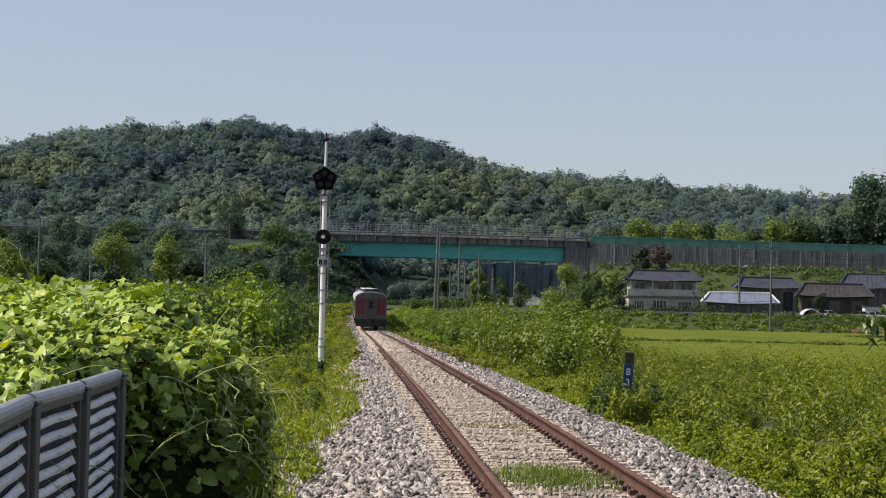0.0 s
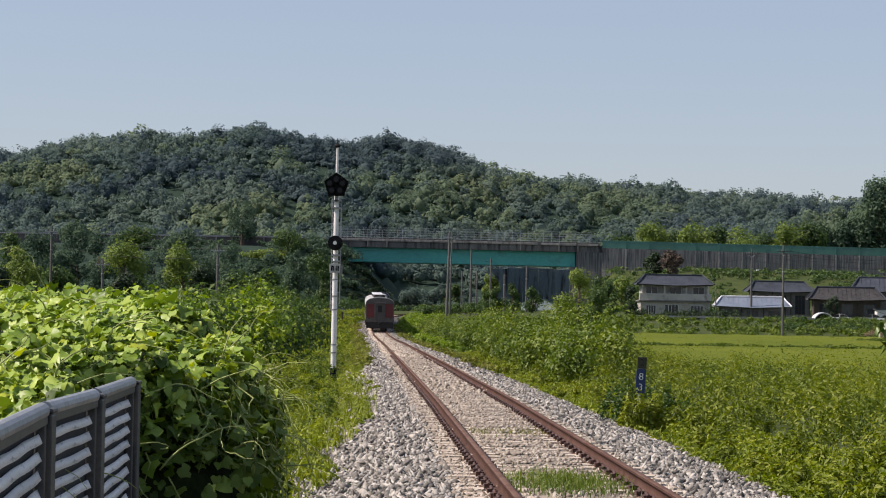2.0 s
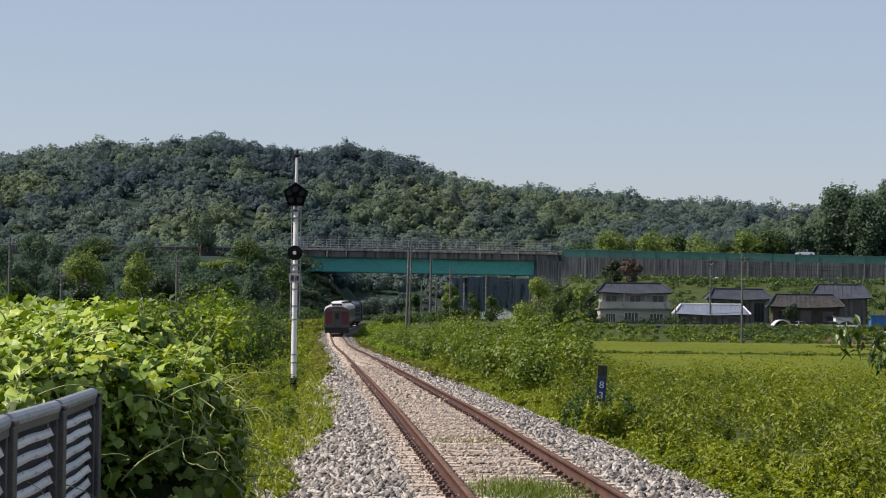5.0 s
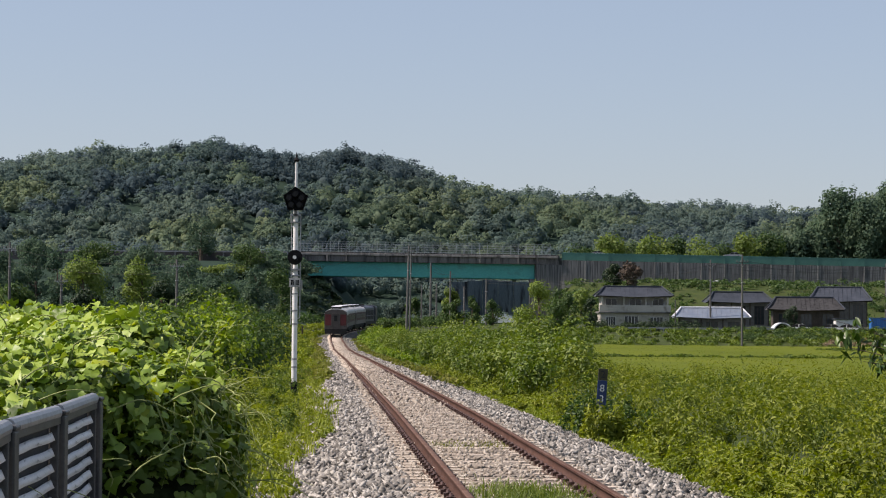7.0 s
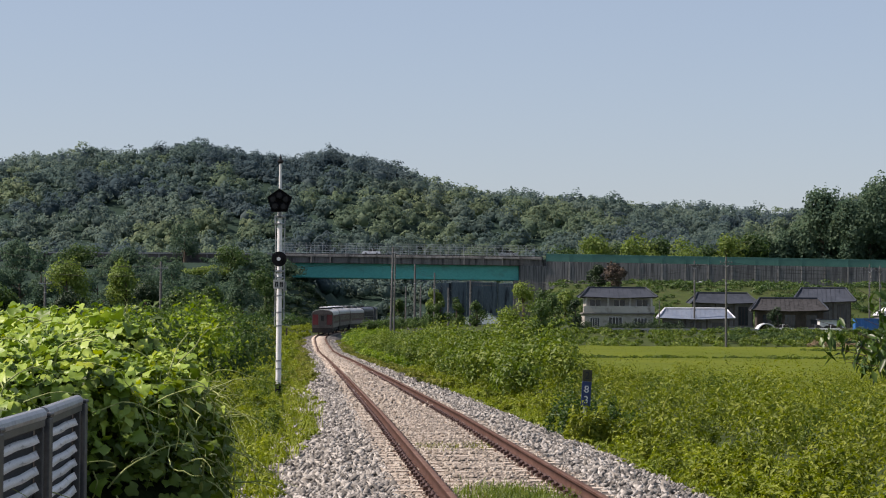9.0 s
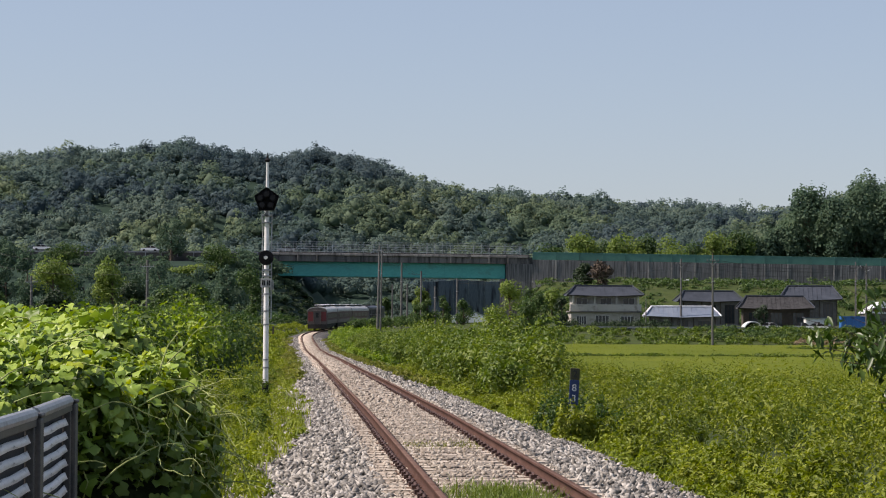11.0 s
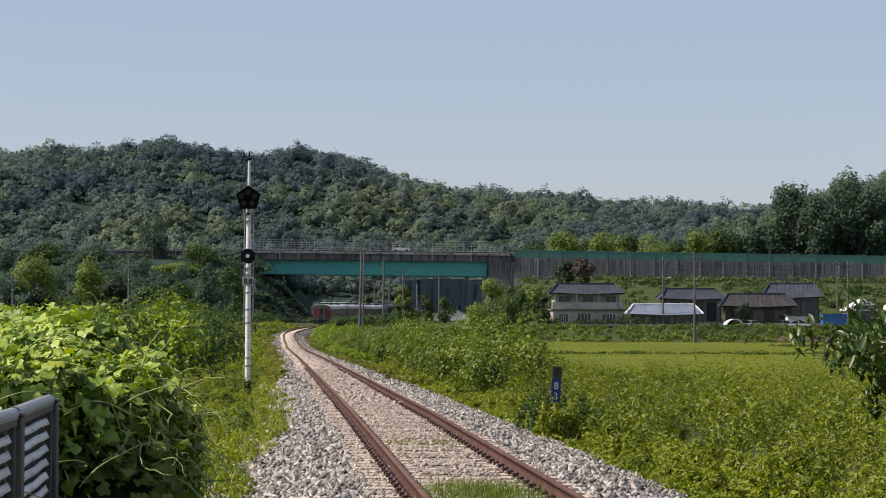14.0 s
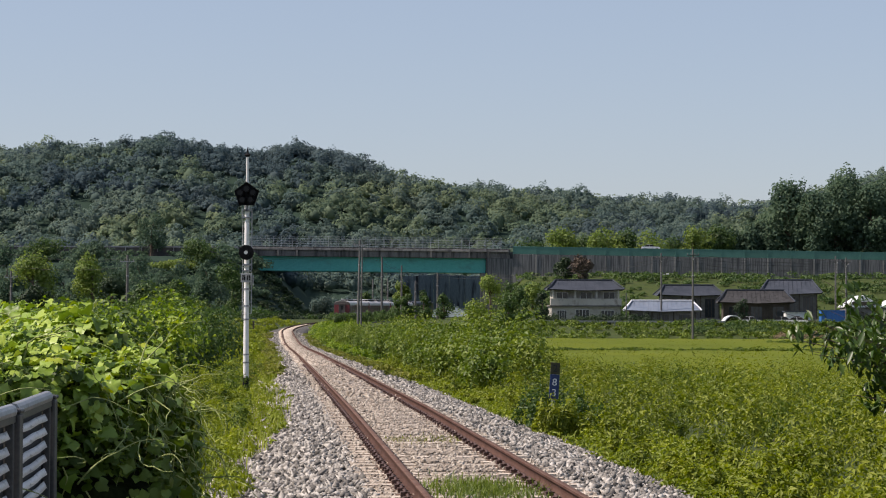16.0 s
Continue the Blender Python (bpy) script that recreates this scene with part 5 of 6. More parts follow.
        clumps("shrubs", np.stack([x, y, ground_z(x, y) + h * 0.6], 1), np.stack([h * 0.85, h * 0.85, h * 1.2], 1), 760, 0.155, mat, lab, "shrubs", slim=0.55, lobes=11)
    x, y, u = scatter(110, 150, 400, lambda y: -5.5, lambda y: -14.0 - y * 0.10, 1.0)
    h = rng.uniform(0.7, 1.6, len(x))
    clumps("scrub", np.stack([x, y, ground_z(x, y) + h * 0.4], 1), np.stack([h * 1.3, h * 1.3, h], 1), 280, 0.28, "weed", "low scrub on waste ground", "scrub")
    x, y, u = scatter(300, 150, 420, 3.6, 9.5, 0.8)
    h = rng.uniform(0.4, 0.85, len(x)) * np.interp(y, [150, 290, 340, 420], [0.9, 0.9, 1.5, 1.7])
    clumps("scrub", np.stack([x, y, ground_z(x, y) + h * 0.3], 1), np.stack([h * 1.3, h * 1.3, h], 1), 150, 0.22, "shrub_bright", "low scrub beside the curve", "scrub")
    x, y, u = scatter(260, 150, 420, -7.5, -3.2, 1.0)
    h = rng.uniform(0.3, 0.7, len(x))
    clumps("scrub", np.stack([x, y, ground_z(x, y) + h * 0.3], 1), np.stack([h * 1.3, h * 1.3, h], 1), 130, 0.22, "verge", "grassy scrub beside the line", "scrub")
    x, y, u = scatter(420, 85, 330, 2.0, 3.3, 1.0)
    u = u * rng.choice([-1, 1], len(u))
    h = rng.uniform(0.10, 0.28, len(x))
    clumps("shoulder_weeds", np.stack([line_x(y) + u, y, line_z(y) - 0.42 + 0.18 * (3.3 - np.abs(u))], 1), np.stack([h * 2.0, h * 2.0, h], 1), 60, 0.13, "grass", "low weeds creeping over the ballast shoulder", "weeds")
    n = 44
    x, y = rng.uniform(-18, -7.5, n), rng.uniform(386, 399, n)
    clumps("hedge", np.stack([x, y, ground_z(x, y) + 1.1], 1), np.tile([1.2, 1.2, 1.5], (n, 1)) * rng.uniform(0.8, 1.2, (n, 1)), 260, 0.26, "tree", "dark hedge along the farm lane", "hedge")
    n = 34
    x, y = rng.uniform(-62, -38, n), rng.uniform(545, 615, n)
    clumps("slope_thicket", np.stack([x, y, ground_z(x, y) + 0.8], 1), np.tile([3.2, 3.2, 2.4], (n, 1)) * rng.uniform(0.7, 1.2, (n, 1)), 260, 0.7, "tree_far", "dark bushes on the slope by the bridge", "thicket")
    # lush verge creeping over the edge of the ballast
    def edge(y):
        return np.interp(y, [18, 27, 33, 37, 42, 49, 56, 64, 73, 90, 120, 150], [-2.75, -2.72, -2.6, -2.4, -2.05, -1.88, -1.9, -1.95, -2.3, -2.1, -1.9, -1.8]) + 0.10 * np.sin(y * 0.9) + 0.06 * np.sin(y * 2.3)

    def footing(x, y, u):
        return np.maximum(ground_z(x, y), line_z(y) + np.interp(-u, [1.7, 2.87, 3.2], [-0.21, -0.50, -0.60]))

    x, y, u = scatter(16000, 19, 150, edge, lambda y: -6.0 - 0.03 * y, 1.6)
    at = np.stack([x, y, footing(x, y, u)], 1)
    tagged(part("verge_grass", blades("verge_grass", at, rng.uniform(0.15, 0.38, len(x)), rng.uniform(0.010, 0.022, len(x)), rng.uniform(0.2, 0.9, len(x))), "verge"), "yellow-green grass verge beside the ballast", "grass", kind="stuff")
    x, y, u = scatter(1500, 18.5, 150, edge, lambda y: -5.4 - 0.02 * y, 1.5)
    h = rng.uniform(0.10, 0.34, len(x)) * np.interp(edge(y) - u, [0, 0.5, 2], [0.5, 0.9, 1.2]) * np.interp(y, [20, 60, 150], [0.9, 1.0, 1.5])
    clumps("verge_weeds", np.stack([x, y, footing(x, y, u) + h * 0.2], 1), np.stack([h * 1.4, h * 1.4, h], 1), 64, 0.080, "verge", "lush low weeds beside the ballast", "weeds", slim=0.42)
    x, y, u = scatter(70, 40, 130, lambda y: edge(y) - 0.7, lambda y: -5.0, 1.2)
    h = rng.uniform(0.3, 0.6, len(x))
    clumps("verge_weeds", np.stack([x, y, footing(x, y, u) + h * 0.3], 1), np.stack([h * 0.6, h * 0.6, h * 1.2], 1), 120, 0.08, "shrub", "taller dark-leaved weeds in the verge", "weeds", slim=0.4)
    x, y, u = scatter(6000, 20, 130, 2.85, 4.6, 1.6)
    at = np.stack([x, y, np.maximum(ground_z(x, y), line_z(y) - 0.62)], 1)
    tagged(part("verge_grass", blades("verge_grass", at, rng.uniform(0.08, 0.24, len(x)), rng.uniform(0.010, 0.022, len(x)), rng.uniform(0.3, 0.9, len(x))), "verge"), "green grass edging the ballast", "grass", kind="stuff")
    x, y, u = scatter(900, 19, 150, lambda y: 2.72 + 0.12 * np.sin(y * 0.8) - 0.002 * y, 5.2, 1.5)
    h = rng.uniform(0.12, 0.36, len(x)) * np.interp(u, [2.6, 3.2, 5], [0.5, 0.9, 1.4])
    clumps("verge_weeds", np.stack([x, y, np.maximum(ground_z(x, y), line_z(y) - 0.6) + h * 0.2], 1), np.stack([h * 1.4, h * 1.4, h], 1), 64, 0.080, "verge", "low leafy weeds along the ballast edge", "weeds", slim=0.42)
    # tuft between the rails
    n = 2600
    y = 25.6 + rng.normal(size=n) * 0.8
    u = np.clip(rng.normal(size=n) * 0.33, -0.66, 0.66)
    at = np.stack([line_x(y) + u, y, np.full(n, -0.19)], 1)
    tagged(part("grass_tuft", blades("grass_tuft", at, rng.uniform(0.05, 0.17, n), rng.uniform(0.006, 0.014, n), rng.uniform(0.2, 0.8, n)), "shrub"), "tuft of short grass growing between the rails", "grass", kind="stuff")
    n = 500
    y = 36.5 + rng.normal(size=n) * 0.6
    at = np.stack([line_x(y) + rng.uniform(-0.55, 0.6, n), y, np.full(n, -0.19)], 1)
    tagged(part("grass_tuft", blades("grass_tuft", at, rng.uniform(0.03, 0.10, n), rng.uniform(0.006, 0.014, n), rng.uniform(0.2, 0.8, n)), "grass"), "thin dry grass between the rails", "grass", kind="stuff")


build_lineside()


def build_field():
    f = tagged(empty("rice_field"), "bright green rice field with a grassy bund", "field", kind="structure")
    xs, ys = np.linspace(-6, 95, 90), np.linspace(95, 351, 80)
    X, Y = np.meshgrid(xs, ys)
    X = X + 0
    Z = -1.08 + 0.04 * ripple(X, Y, 2.0) + 0.03 * rng.normal(size=X.shape)
    keep = line_x(Y) + 16
    X = np.maximum(X, keep)
    n, k = X.shape
    i = (np.arange(n - 1)[:, None] * k + np.arange(k - 1)[None, :]).ravel()
    part("rice", mesh_from("rice", np.stack([X, Y, Z], -1).reshape(-1, 3), 4, np.stack([i, i + 1, i + k + 1, i + k], 1).ravel()), "paddy", f, "dense bright green rice", smooth=True)
    n = 12000
    y = 120 + 231 * rng.random(n)
    x = line_x(y) + 16 + rng.random(n) * np.minimum(85, 10 + y * 0.21)
    at = np.stack([x, y, np.full(n, -1.15)], 1)
    tagged(part("rice_tops", blades("rice_tops", at, rng.uniform(0.08, 0.17, n), rng.uniform(0.04, 0.09, n), rng.uniform(0.2, 0.8, n)), "paddy", f), kind="stuff")
    for yb, x0, x1 in ((214, 8, 62), (290, 40, 90)):
        n = 150
        x = rng.uniform(x0, x1, n)
        clumps("bund_weeds", np.stack([x, yb + rng.normal(size=n) * 0.7 + 0.1 * x, np.full(n, -1.1)], 1), np.tile([0.8, 0.8, 0.35], (n, 1)) * rng.uniform(0.5, 1.2, (n, 1)), 60, 0.22, "shrub", "weeds on the bund between rice plots", "weeds", parent=None)
    # planted bank up to the village lane
    n = 520
    x, y = rng.uniform(4, 92, n), rng.uniform(353, 392, n)
    h = rng.uniform(0.45, 1.0, n)
    clumps("bank_plants", np.stack([x, y, ground_z(x, y) + 0.2], 1), np.stack([h * 1.5, h * 1.5, h], 1), 75, 0.38, "shrub", "leafy crops on the bank below the village", "crops")
    n = 130
    x, y = rng.uniform(38, 92, n), rng.uniform(366, 394, n)
    h = rng.uniform(0.6, 1.2, n)
    clumps("bank_bushes", np.stack([x, y, ground_z(x, y) + 0.3], 1), np.stack([h * 1.4, h * 1.4, h], 1), 160, 0.30, "tree", "dull green bushes on the bank", "bushes")
    n = 30
    x, y = rng.uniform(50, 57, n), rng.uniform(356, 362, n)
    clumps("dry_stalks", np.stack([x, y, ground_z(x, y) + 0.3], 1), np.tile([0.7, 0.7, 0.9], (n, 1)), 110, 0.3, "straw", "heap of dry stalks", "stalks", slim=0.2)


build_field()


# ---- trees ----
def tree(name, x, y, height, radius, mat, label, per=2600, leaf=0.42, lobes=9, low=0.25, squash=1.0, z=None):
    z0 = float(ground_z(x, y)) if z is None else z
    t = tagged(empty(name, pose(x, y, z0 - 0.2)), label, "tree")
    bm = bmesh.new()
    top = height * 0.7
    rod(bm, (0, 0, 0), (0.1, 0, top * 0.5), radius * 0.07 + 0.08, radius * 0.05 + 0.05, seg=9)
    rod(bm, (0.1, 0, top * 0.5), (0, 0.1, top), radius * 0.05 + 0.05, 0.05, seg=9)
    part("trunk", bm, "bark", t)
    cs, rs = [], []
    mid = height * (low + 1) / 2
    half = height * (1 - low) / 2
    for k in range(lobes):
        a, f = rng.uniform(0, 6.28), rng.uniform(-0.85, 0.85)
        w = radius * (1 - abs(f) ** 1.6) * rng.uniform(0.35, 0.75)
        c = (w * math.cos(a), w * math.sin(a), mid + half * f * 0.85)
        cs.append(c)
        q = radius * rng.uniform(0.32, 0.55)
        rs.append((q, q, min(q * squash, half * 0.6)))
        lm = bmesh.new()
        rod(lm, (0, 0, min(top, max(0.3, c[2] - q * 0.8))), c, radius * 0.03 + 0.03, 0.03, seg=6)
        part("limb", lm, "bark", t)
    cs, rs = np.array(cs), np.array(rs)
    n = len(cs) * (per // len(cs))
    k = rng.integers(0, len(cs), n)
    d = ball(n)
    rad = rng.random((n, 1)) ** 0.3 * (1 + 0.22 * np.sin(d[:, :1] * 8 + k[:, None]) * np.cos(d[:, 2:] * 7))
    at = cs[k] + d * rs[k] * rad
    size = rng.uniform(leaf * 0.6, leaf * 1.5, n)
    crown = part("crown", leaves("crown", at, d + np.array([0, 0, 0.25]) + rng.normal(size=d.shape) * 0.4, size, size * 0.65), mat, t)
    tagged(crown, kind="stuff")
    return t


def build_trees():
    # waste ground and road bank on the left: x, y, crown top height, radius, foliage
    rows = [
        (-83.0, 455, 16.5, 3.4, "tree_dark"), (-75.5, 440, 13.5, 3.6, "tree_pale"), (-66.0, 450, 14.0, 3.8, "tree_pale"),
        (-62.0, 560, 15.5, 5.0, "tree_pale"), (-72.0, 590, 27.5, 5.0, "tree_dark"), (-53.5, 470, 12.5, 4.0, "tree"),
        (-47.0, 480, 13.5, 4.4, "tree_dark"), (-41.5, 470, 13.0, 3.8, "tree"), (-90.0, 470, 18.5, 4.2, "tree_dark"),
        (-98.0, 470, 17.5, 4.5, "tree_dark"), (-106.0, 480, 17.0, 4.5, "tree"), (-95.0, 440, 12.5, 3.5, "tree_pale"),
        (-59.5, 430, 9.5, 3.6, "tree_dark"), (-70.0, 410, 7.5, 3.4, "tree_dark"), (-80.0, 400, 8.0, 3.8, "tree"),
        (-50.0, 400, 8.0, 3.4, "tree"), (-44.0, 380, 6.6, 2.8, "shrub"), (-36.5, 350, 5.5, 2.4, "shrub"), (-90.0, 395, 8.0, 3.6, "tree_dark"),
        (-57.0, 560, 20.0, 5.0, "tree"), (-84.0, 570, 20.0, 5.0, "tree_dark"),
        (-64.0, 505, 15.2, 5.2, "tree_dark"), (-56.5, 500, 14.6, 4.6, "tree_dark"), (-71.0, 500, 14.8, 5.0, "tree_dark"), (-78.5, 495, 13.5, 4.6, "tree_dark"),
        (-60.0, 475, 10.5, 4.4, "tree_dark"), (-67.0, 470, 10.0, 4.6, "tree_dark"), (-74.0, 475, 10.0, 4.4, "tree_dark"), (-86.0, 490, 13.0, 4.8, "tree_dark"), (-96.0, 575, 21.0, 5.5, "tree"), (-110.0, 575, 22.0, 5.5, "tree_dark"),
    ]
    for x, y, top, r, mat in rows:
        g = float(ground_z(x, y))
        kind = {"tree_pale": "pale yellow-green roadside tree", "tree_dark": "dark green leafy tree on the bank", "tree": "green leafy tree on waste ground", "shrub": "bright green young tree in scrub"}[mat]
        pale = mat == "tree_pale"
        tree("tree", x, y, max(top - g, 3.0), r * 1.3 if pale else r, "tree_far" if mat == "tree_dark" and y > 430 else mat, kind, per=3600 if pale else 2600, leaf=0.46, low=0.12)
    # behind the road wall on the right
    for x, y, top, r, mat in [
        (92.5, 640, 41.0, 7.0, "tree_dark"), (108.5, 645, 44.0, 6.4, "tree_dark"), (119.5, 642, 43.0, 6.8, "tree_dark"), (101.0, 650, 33.0, 5.5, "tree_dark"),
        (98.5, 634, 37.0, 6.0, "tree_dark"), (113.5, 634, 39.0, 6.0, "tree_dark"), (84.0, 640, 29.0, 5.0, "tree_dark"), (75.0, 640, 27.0, 5.0, "tree_dark"), (129.0, 640, 38.0, 6.0, "tree_dark"),
        (24.0, 634, 23.2, 4.2, "tree"), (31.0, 629, 25.2, 4.6, "tree_pale"), (37.5, 636, 24.2, 4.0, "tree"), (42.0, 631, 26.0, 5.0, "tree_pale"), (49.5, 635, 25.0, 4.2, "tree"),
        (54.0, 629, 25.6, 4.8, "tree_pale"), (60.5, 634, 24.2, 4.2, "tree"), (66.0, 631, 26.0, 4.4, "tree_pale"), (72.5, 634, 27.5, 4.2, "tree"),
        (104.5, 636, 40.0, 6.4, "tree_dark"), (124.5, 646, 42.0, 6.6, "tree_dark"), (90.0, 648, 34.0, 5.6, "tree_dark"),
    ]:
        g = float(ground_z(x, y))
        kind = {"tree_pale": "light green tree behind the road wall", "tree_dark": "tall dark green tree behind the road wall", "tree": "green tree behind the road wall"}[mat]
        tall = mat == "tree_dark"
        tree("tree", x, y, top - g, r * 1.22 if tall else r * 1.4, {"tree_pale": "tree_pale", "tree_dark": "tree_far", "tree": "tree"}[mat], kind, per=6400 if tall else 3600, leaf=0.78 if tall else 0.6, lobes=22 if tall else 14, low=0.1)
    # round the village
    tree("tree", 6.5, 330, 9.6, 3.1, "tree_pale", "yellow-green tree at the field edge", per=2600, leaf=0.28, low=0.1)
    tree("tree", 9.4, 345, 8.2, 2.3, "tree", "dull green tree at the field edge", per=1800, leaf=0.28, low=0.1)
    tree("conifer", 16.6, 400, 6.4, 1.5, "tree_dark", "dark clipped conifer beside a house", per=2200, leaf=0.26, low=0.04)
    tree("tree", 13.0, 395, 7.0, 2.2, "tree", "green garden tree by a house", per=2200, leaf=0.3, low=0.05)
    tree("tree", 51.0, 405, 5.2, 1.5, "tree_dark", "dark garden tree beside a tiled house", per=1600, leaf=0.24, low=0.15)
    tree("tree", 15.5, 545, 8.5, 3.0, "tree", "green tree before the bridge abutment", per=2000, leaf=0.45, low=0.05)
    tree("tree", 20.0, 535, 6.5, 2.6, "tree_pale", "pale green tree before the bridge abutment", per=1800, leaf=0.45, low=0.05)
    tree("bush", 33.0, 566, 8.4, 3.4, "bark", "bare brownish bush below the road wall", per=1800, leaf=0.5, low=0.05)
    tree("bush", 29.0, 568, 6.4, 2.6, "tree_dark", "dark bush below the road wall", per=1800, leaf=0.5, low=0.05)
    tree("tree", -11.0, 618, 10.5, 3.4, "tree_pale", "round pale tree beyond the bridge", per=2200, leaf=0.5, low=0.15)
    tree("tree", -20.5, 622, 8.0, 3.2, "tree", "round tree beyond the bridge", per=2000, leaf=0.5, low=0.1)
    for x, y, h, r in ((-6.4, 436, 5.6, 1.9), (-3.6, 440, 6.2, 2.0), (-8.8, 446, 4.6, 1.6), (0.2, 444, 5.0, 2.0)):
        tree("tree", x, y, h, r, "tree", "green bushy tree screening the line", per=1700, leaf=0.3, low=0.03)
    for x, y, h, r in ((-31, 622, 6.5, 3.6), (-27, 628, 7.0, 3.5), (-23, 632, 8.0, 3.4), (-17, 630, 6.0, 3.0)):
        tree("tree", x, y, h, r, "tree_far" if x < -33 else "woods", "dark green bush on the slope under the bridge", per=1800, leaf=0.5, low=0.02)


build_trees()


def canopy(name, centres, radii, mat, label):
    """Far crowns past counting: an uneven core of foliage under a thick coat of leaf sprays set in tufts."""
    ico = bmesh.new()
    bmesh.ops.create_icosphere(ico, subdivisions=1, radius=1)
    U = np.array([q.co for q in ico.verts])
    tri = np.array([[q.index for q in f.verts] for f in ico.faces])
    ico.free()
    n, m, k, per = len(centres), len(U), 13, 15
    lobe = ball(n * k).reshape(n, k, 3)
    lobe[..., 2] = np.abs(lobe[..., 2]) * 1.15 - 0.25
    reach = rng.uniform(0.62, 1.0, (n, k, 1))
    P = centres[:, None] + U[None] * rng.uniform(0.36, 0.56, (n, m, 1)) * radii[:, None]
    f = (np.arange(n)[:, None, None] * m + tri[None]).ravel()
    tagged(part(name, mesh_from(name, P.reshape(-1, 3), 3, f), mat), label, "woods", kind="stuff")
    tuft = centres[:, None] + lobe * reach * radii[:, None]
    size_t = radii[:, None] * rng.uniform(0.20, 0.38, (n, k, 1))
    o = ball(n * k * per).reshape(n, k, per, 3)
    o[..., 2] = np.where(o[..., 2] < -0.3, -o[..., 2], o[..., 2])
    pos = tuft[:, :, None] + o * size_t[:, :, None] * rng.uniform(0.45, 1.1, (n, k, per, 1))
    facing = o * 0.55 + lobe[:, :, None] * 0.75 + rng.normal(size=o.shape) * 0.15
    pos, facing = pos.reshape(-1, 3), facing.reshape(-1, 3)
    size = rng.uniform(0.55, 1.15, len(pos))
    tagged(part("leaf_sprays", leaves("leaf_sprays", pos, facing, size, size * 0.85), mat), label, "woods", kind="stuff")


def build_woods():
    """The wooded hillside: crowns past counting."""
    rows = []
    for y0 in np.arange(655, 1014, 7.6):
        for x0 in np.arange(-0.245 * y0, 0.222 * y0, 6.7):
            rows.append((x0 + rng.normal() * 2.6, y0 + rng.normal() * 3.0))
    x, y = np.array(rows).T
    z = ground_z(x, y)
    ok = (z > 8.0) | (y > 740)
    x, y, z = x[ok], y[ok], z[ok]
    r = rng.uniform(2.6, 4.8, len(x)) * np.interp(rng.random(len(x)), [0, 0.86, 1], [0.85, 1.05, 1.35])
    at, rad = np.stack([x, y, z + r * 0.5], 1), np.stack([r * 1.15, r * 1.15, r * rng.uniform(0.9, 1.35, len(x))], 1)
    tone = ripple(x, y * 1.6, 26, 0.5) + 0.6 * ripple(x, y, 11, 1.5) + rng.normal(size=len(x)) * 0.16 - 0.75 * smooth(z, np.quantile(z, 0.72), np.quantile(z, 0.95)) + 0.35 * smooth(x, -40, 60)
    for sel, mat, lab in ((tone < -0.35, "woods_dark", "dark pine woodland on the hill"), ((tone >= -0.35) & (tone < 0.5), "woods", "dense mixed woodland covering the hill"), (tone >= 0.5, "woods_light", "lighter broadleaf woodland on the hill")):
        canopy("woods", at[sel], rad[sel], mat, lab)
    # thicket on the road bank
    n = 330
    x, y = rng.uniform(-135, -46, n), rng.uniform(455, 592, n)
    r = rng.uniform(2.0, 3.8, n) * np.interp(y, [540, 592], [1.0, 0.4])
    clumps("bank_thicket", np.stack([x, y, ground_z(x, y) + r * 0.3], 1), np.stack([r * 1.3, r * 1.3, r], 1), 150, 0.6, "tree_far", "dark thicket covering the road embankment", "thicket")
    n = 150
    x, y = rng.uniform(-130, -32, n), rng.uniform(300, 470, n)
    r = rng.uniform(1.2, 2.4, n)
    clumps("waste_thicket", np.stack([x, y, ground_z(x, y) + r * 0.3], 1), np.stack([r * 1.4, r * 1.4, r], 1), 200, 0.42, "shrub_dark", "dark green thicket on waste ground", "thicket")
    n = 900
    x, y = rng.uniform(14, 140, n), rng.uniform(475, 590, n)
    r = rng.uniform(0.7, 1.7, n)
    clumps("bank_weeds", np.stack([x, y, ground_z(x, y) + r * 0.2], 1), np.stack([r * 1.8, r * 1.8, r], 1), 56, 0.6, "tree", "rough grass and weeds below the road wall", "weeds")
    n = 380
    x, y = rng.uniform(-56, -25, n), rng.uniform(520, 628, n)
    r = rng.uniform(0.6, 1.2, n)
    # dark leaves carry the bridge's shade on this slope in their colour
    clumps("slope_scrub", np.stack([x, y, ground_z(x, y) + r * 0.2], 1), np.stack([r * 1.8, r * 1.8, r], 1), 65, 0.55, "tree_dark", "scrub under the bridge, coloured dark for the shade there", "scrub")
    n = 190
    x, y = rng.uniform(-30, 14, n), rng.uniform(520, 632, n)
    r = rng.uniform(0.6, 1.5, n)
    clumps("valley_scrub", np.stack([x, y, ground_z(x, y) + r * 0.2], 1), np.stack([r * 1.8, r * 1.8, r], 1), 80, 0.55, "tree", "rough green scrub on the valley floor", "scrub")
    n = 40
    x, y = rng.uniform(-30, 12, n), rng.uniform(612, 631, n)
    r = rng.uniform(1.2, 2.6, n)
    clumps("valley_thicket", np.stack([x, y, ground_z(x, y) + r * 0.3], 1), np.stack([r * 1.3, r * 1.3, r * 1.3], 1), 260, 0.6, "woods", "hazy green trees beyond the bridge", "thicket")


build_woods()


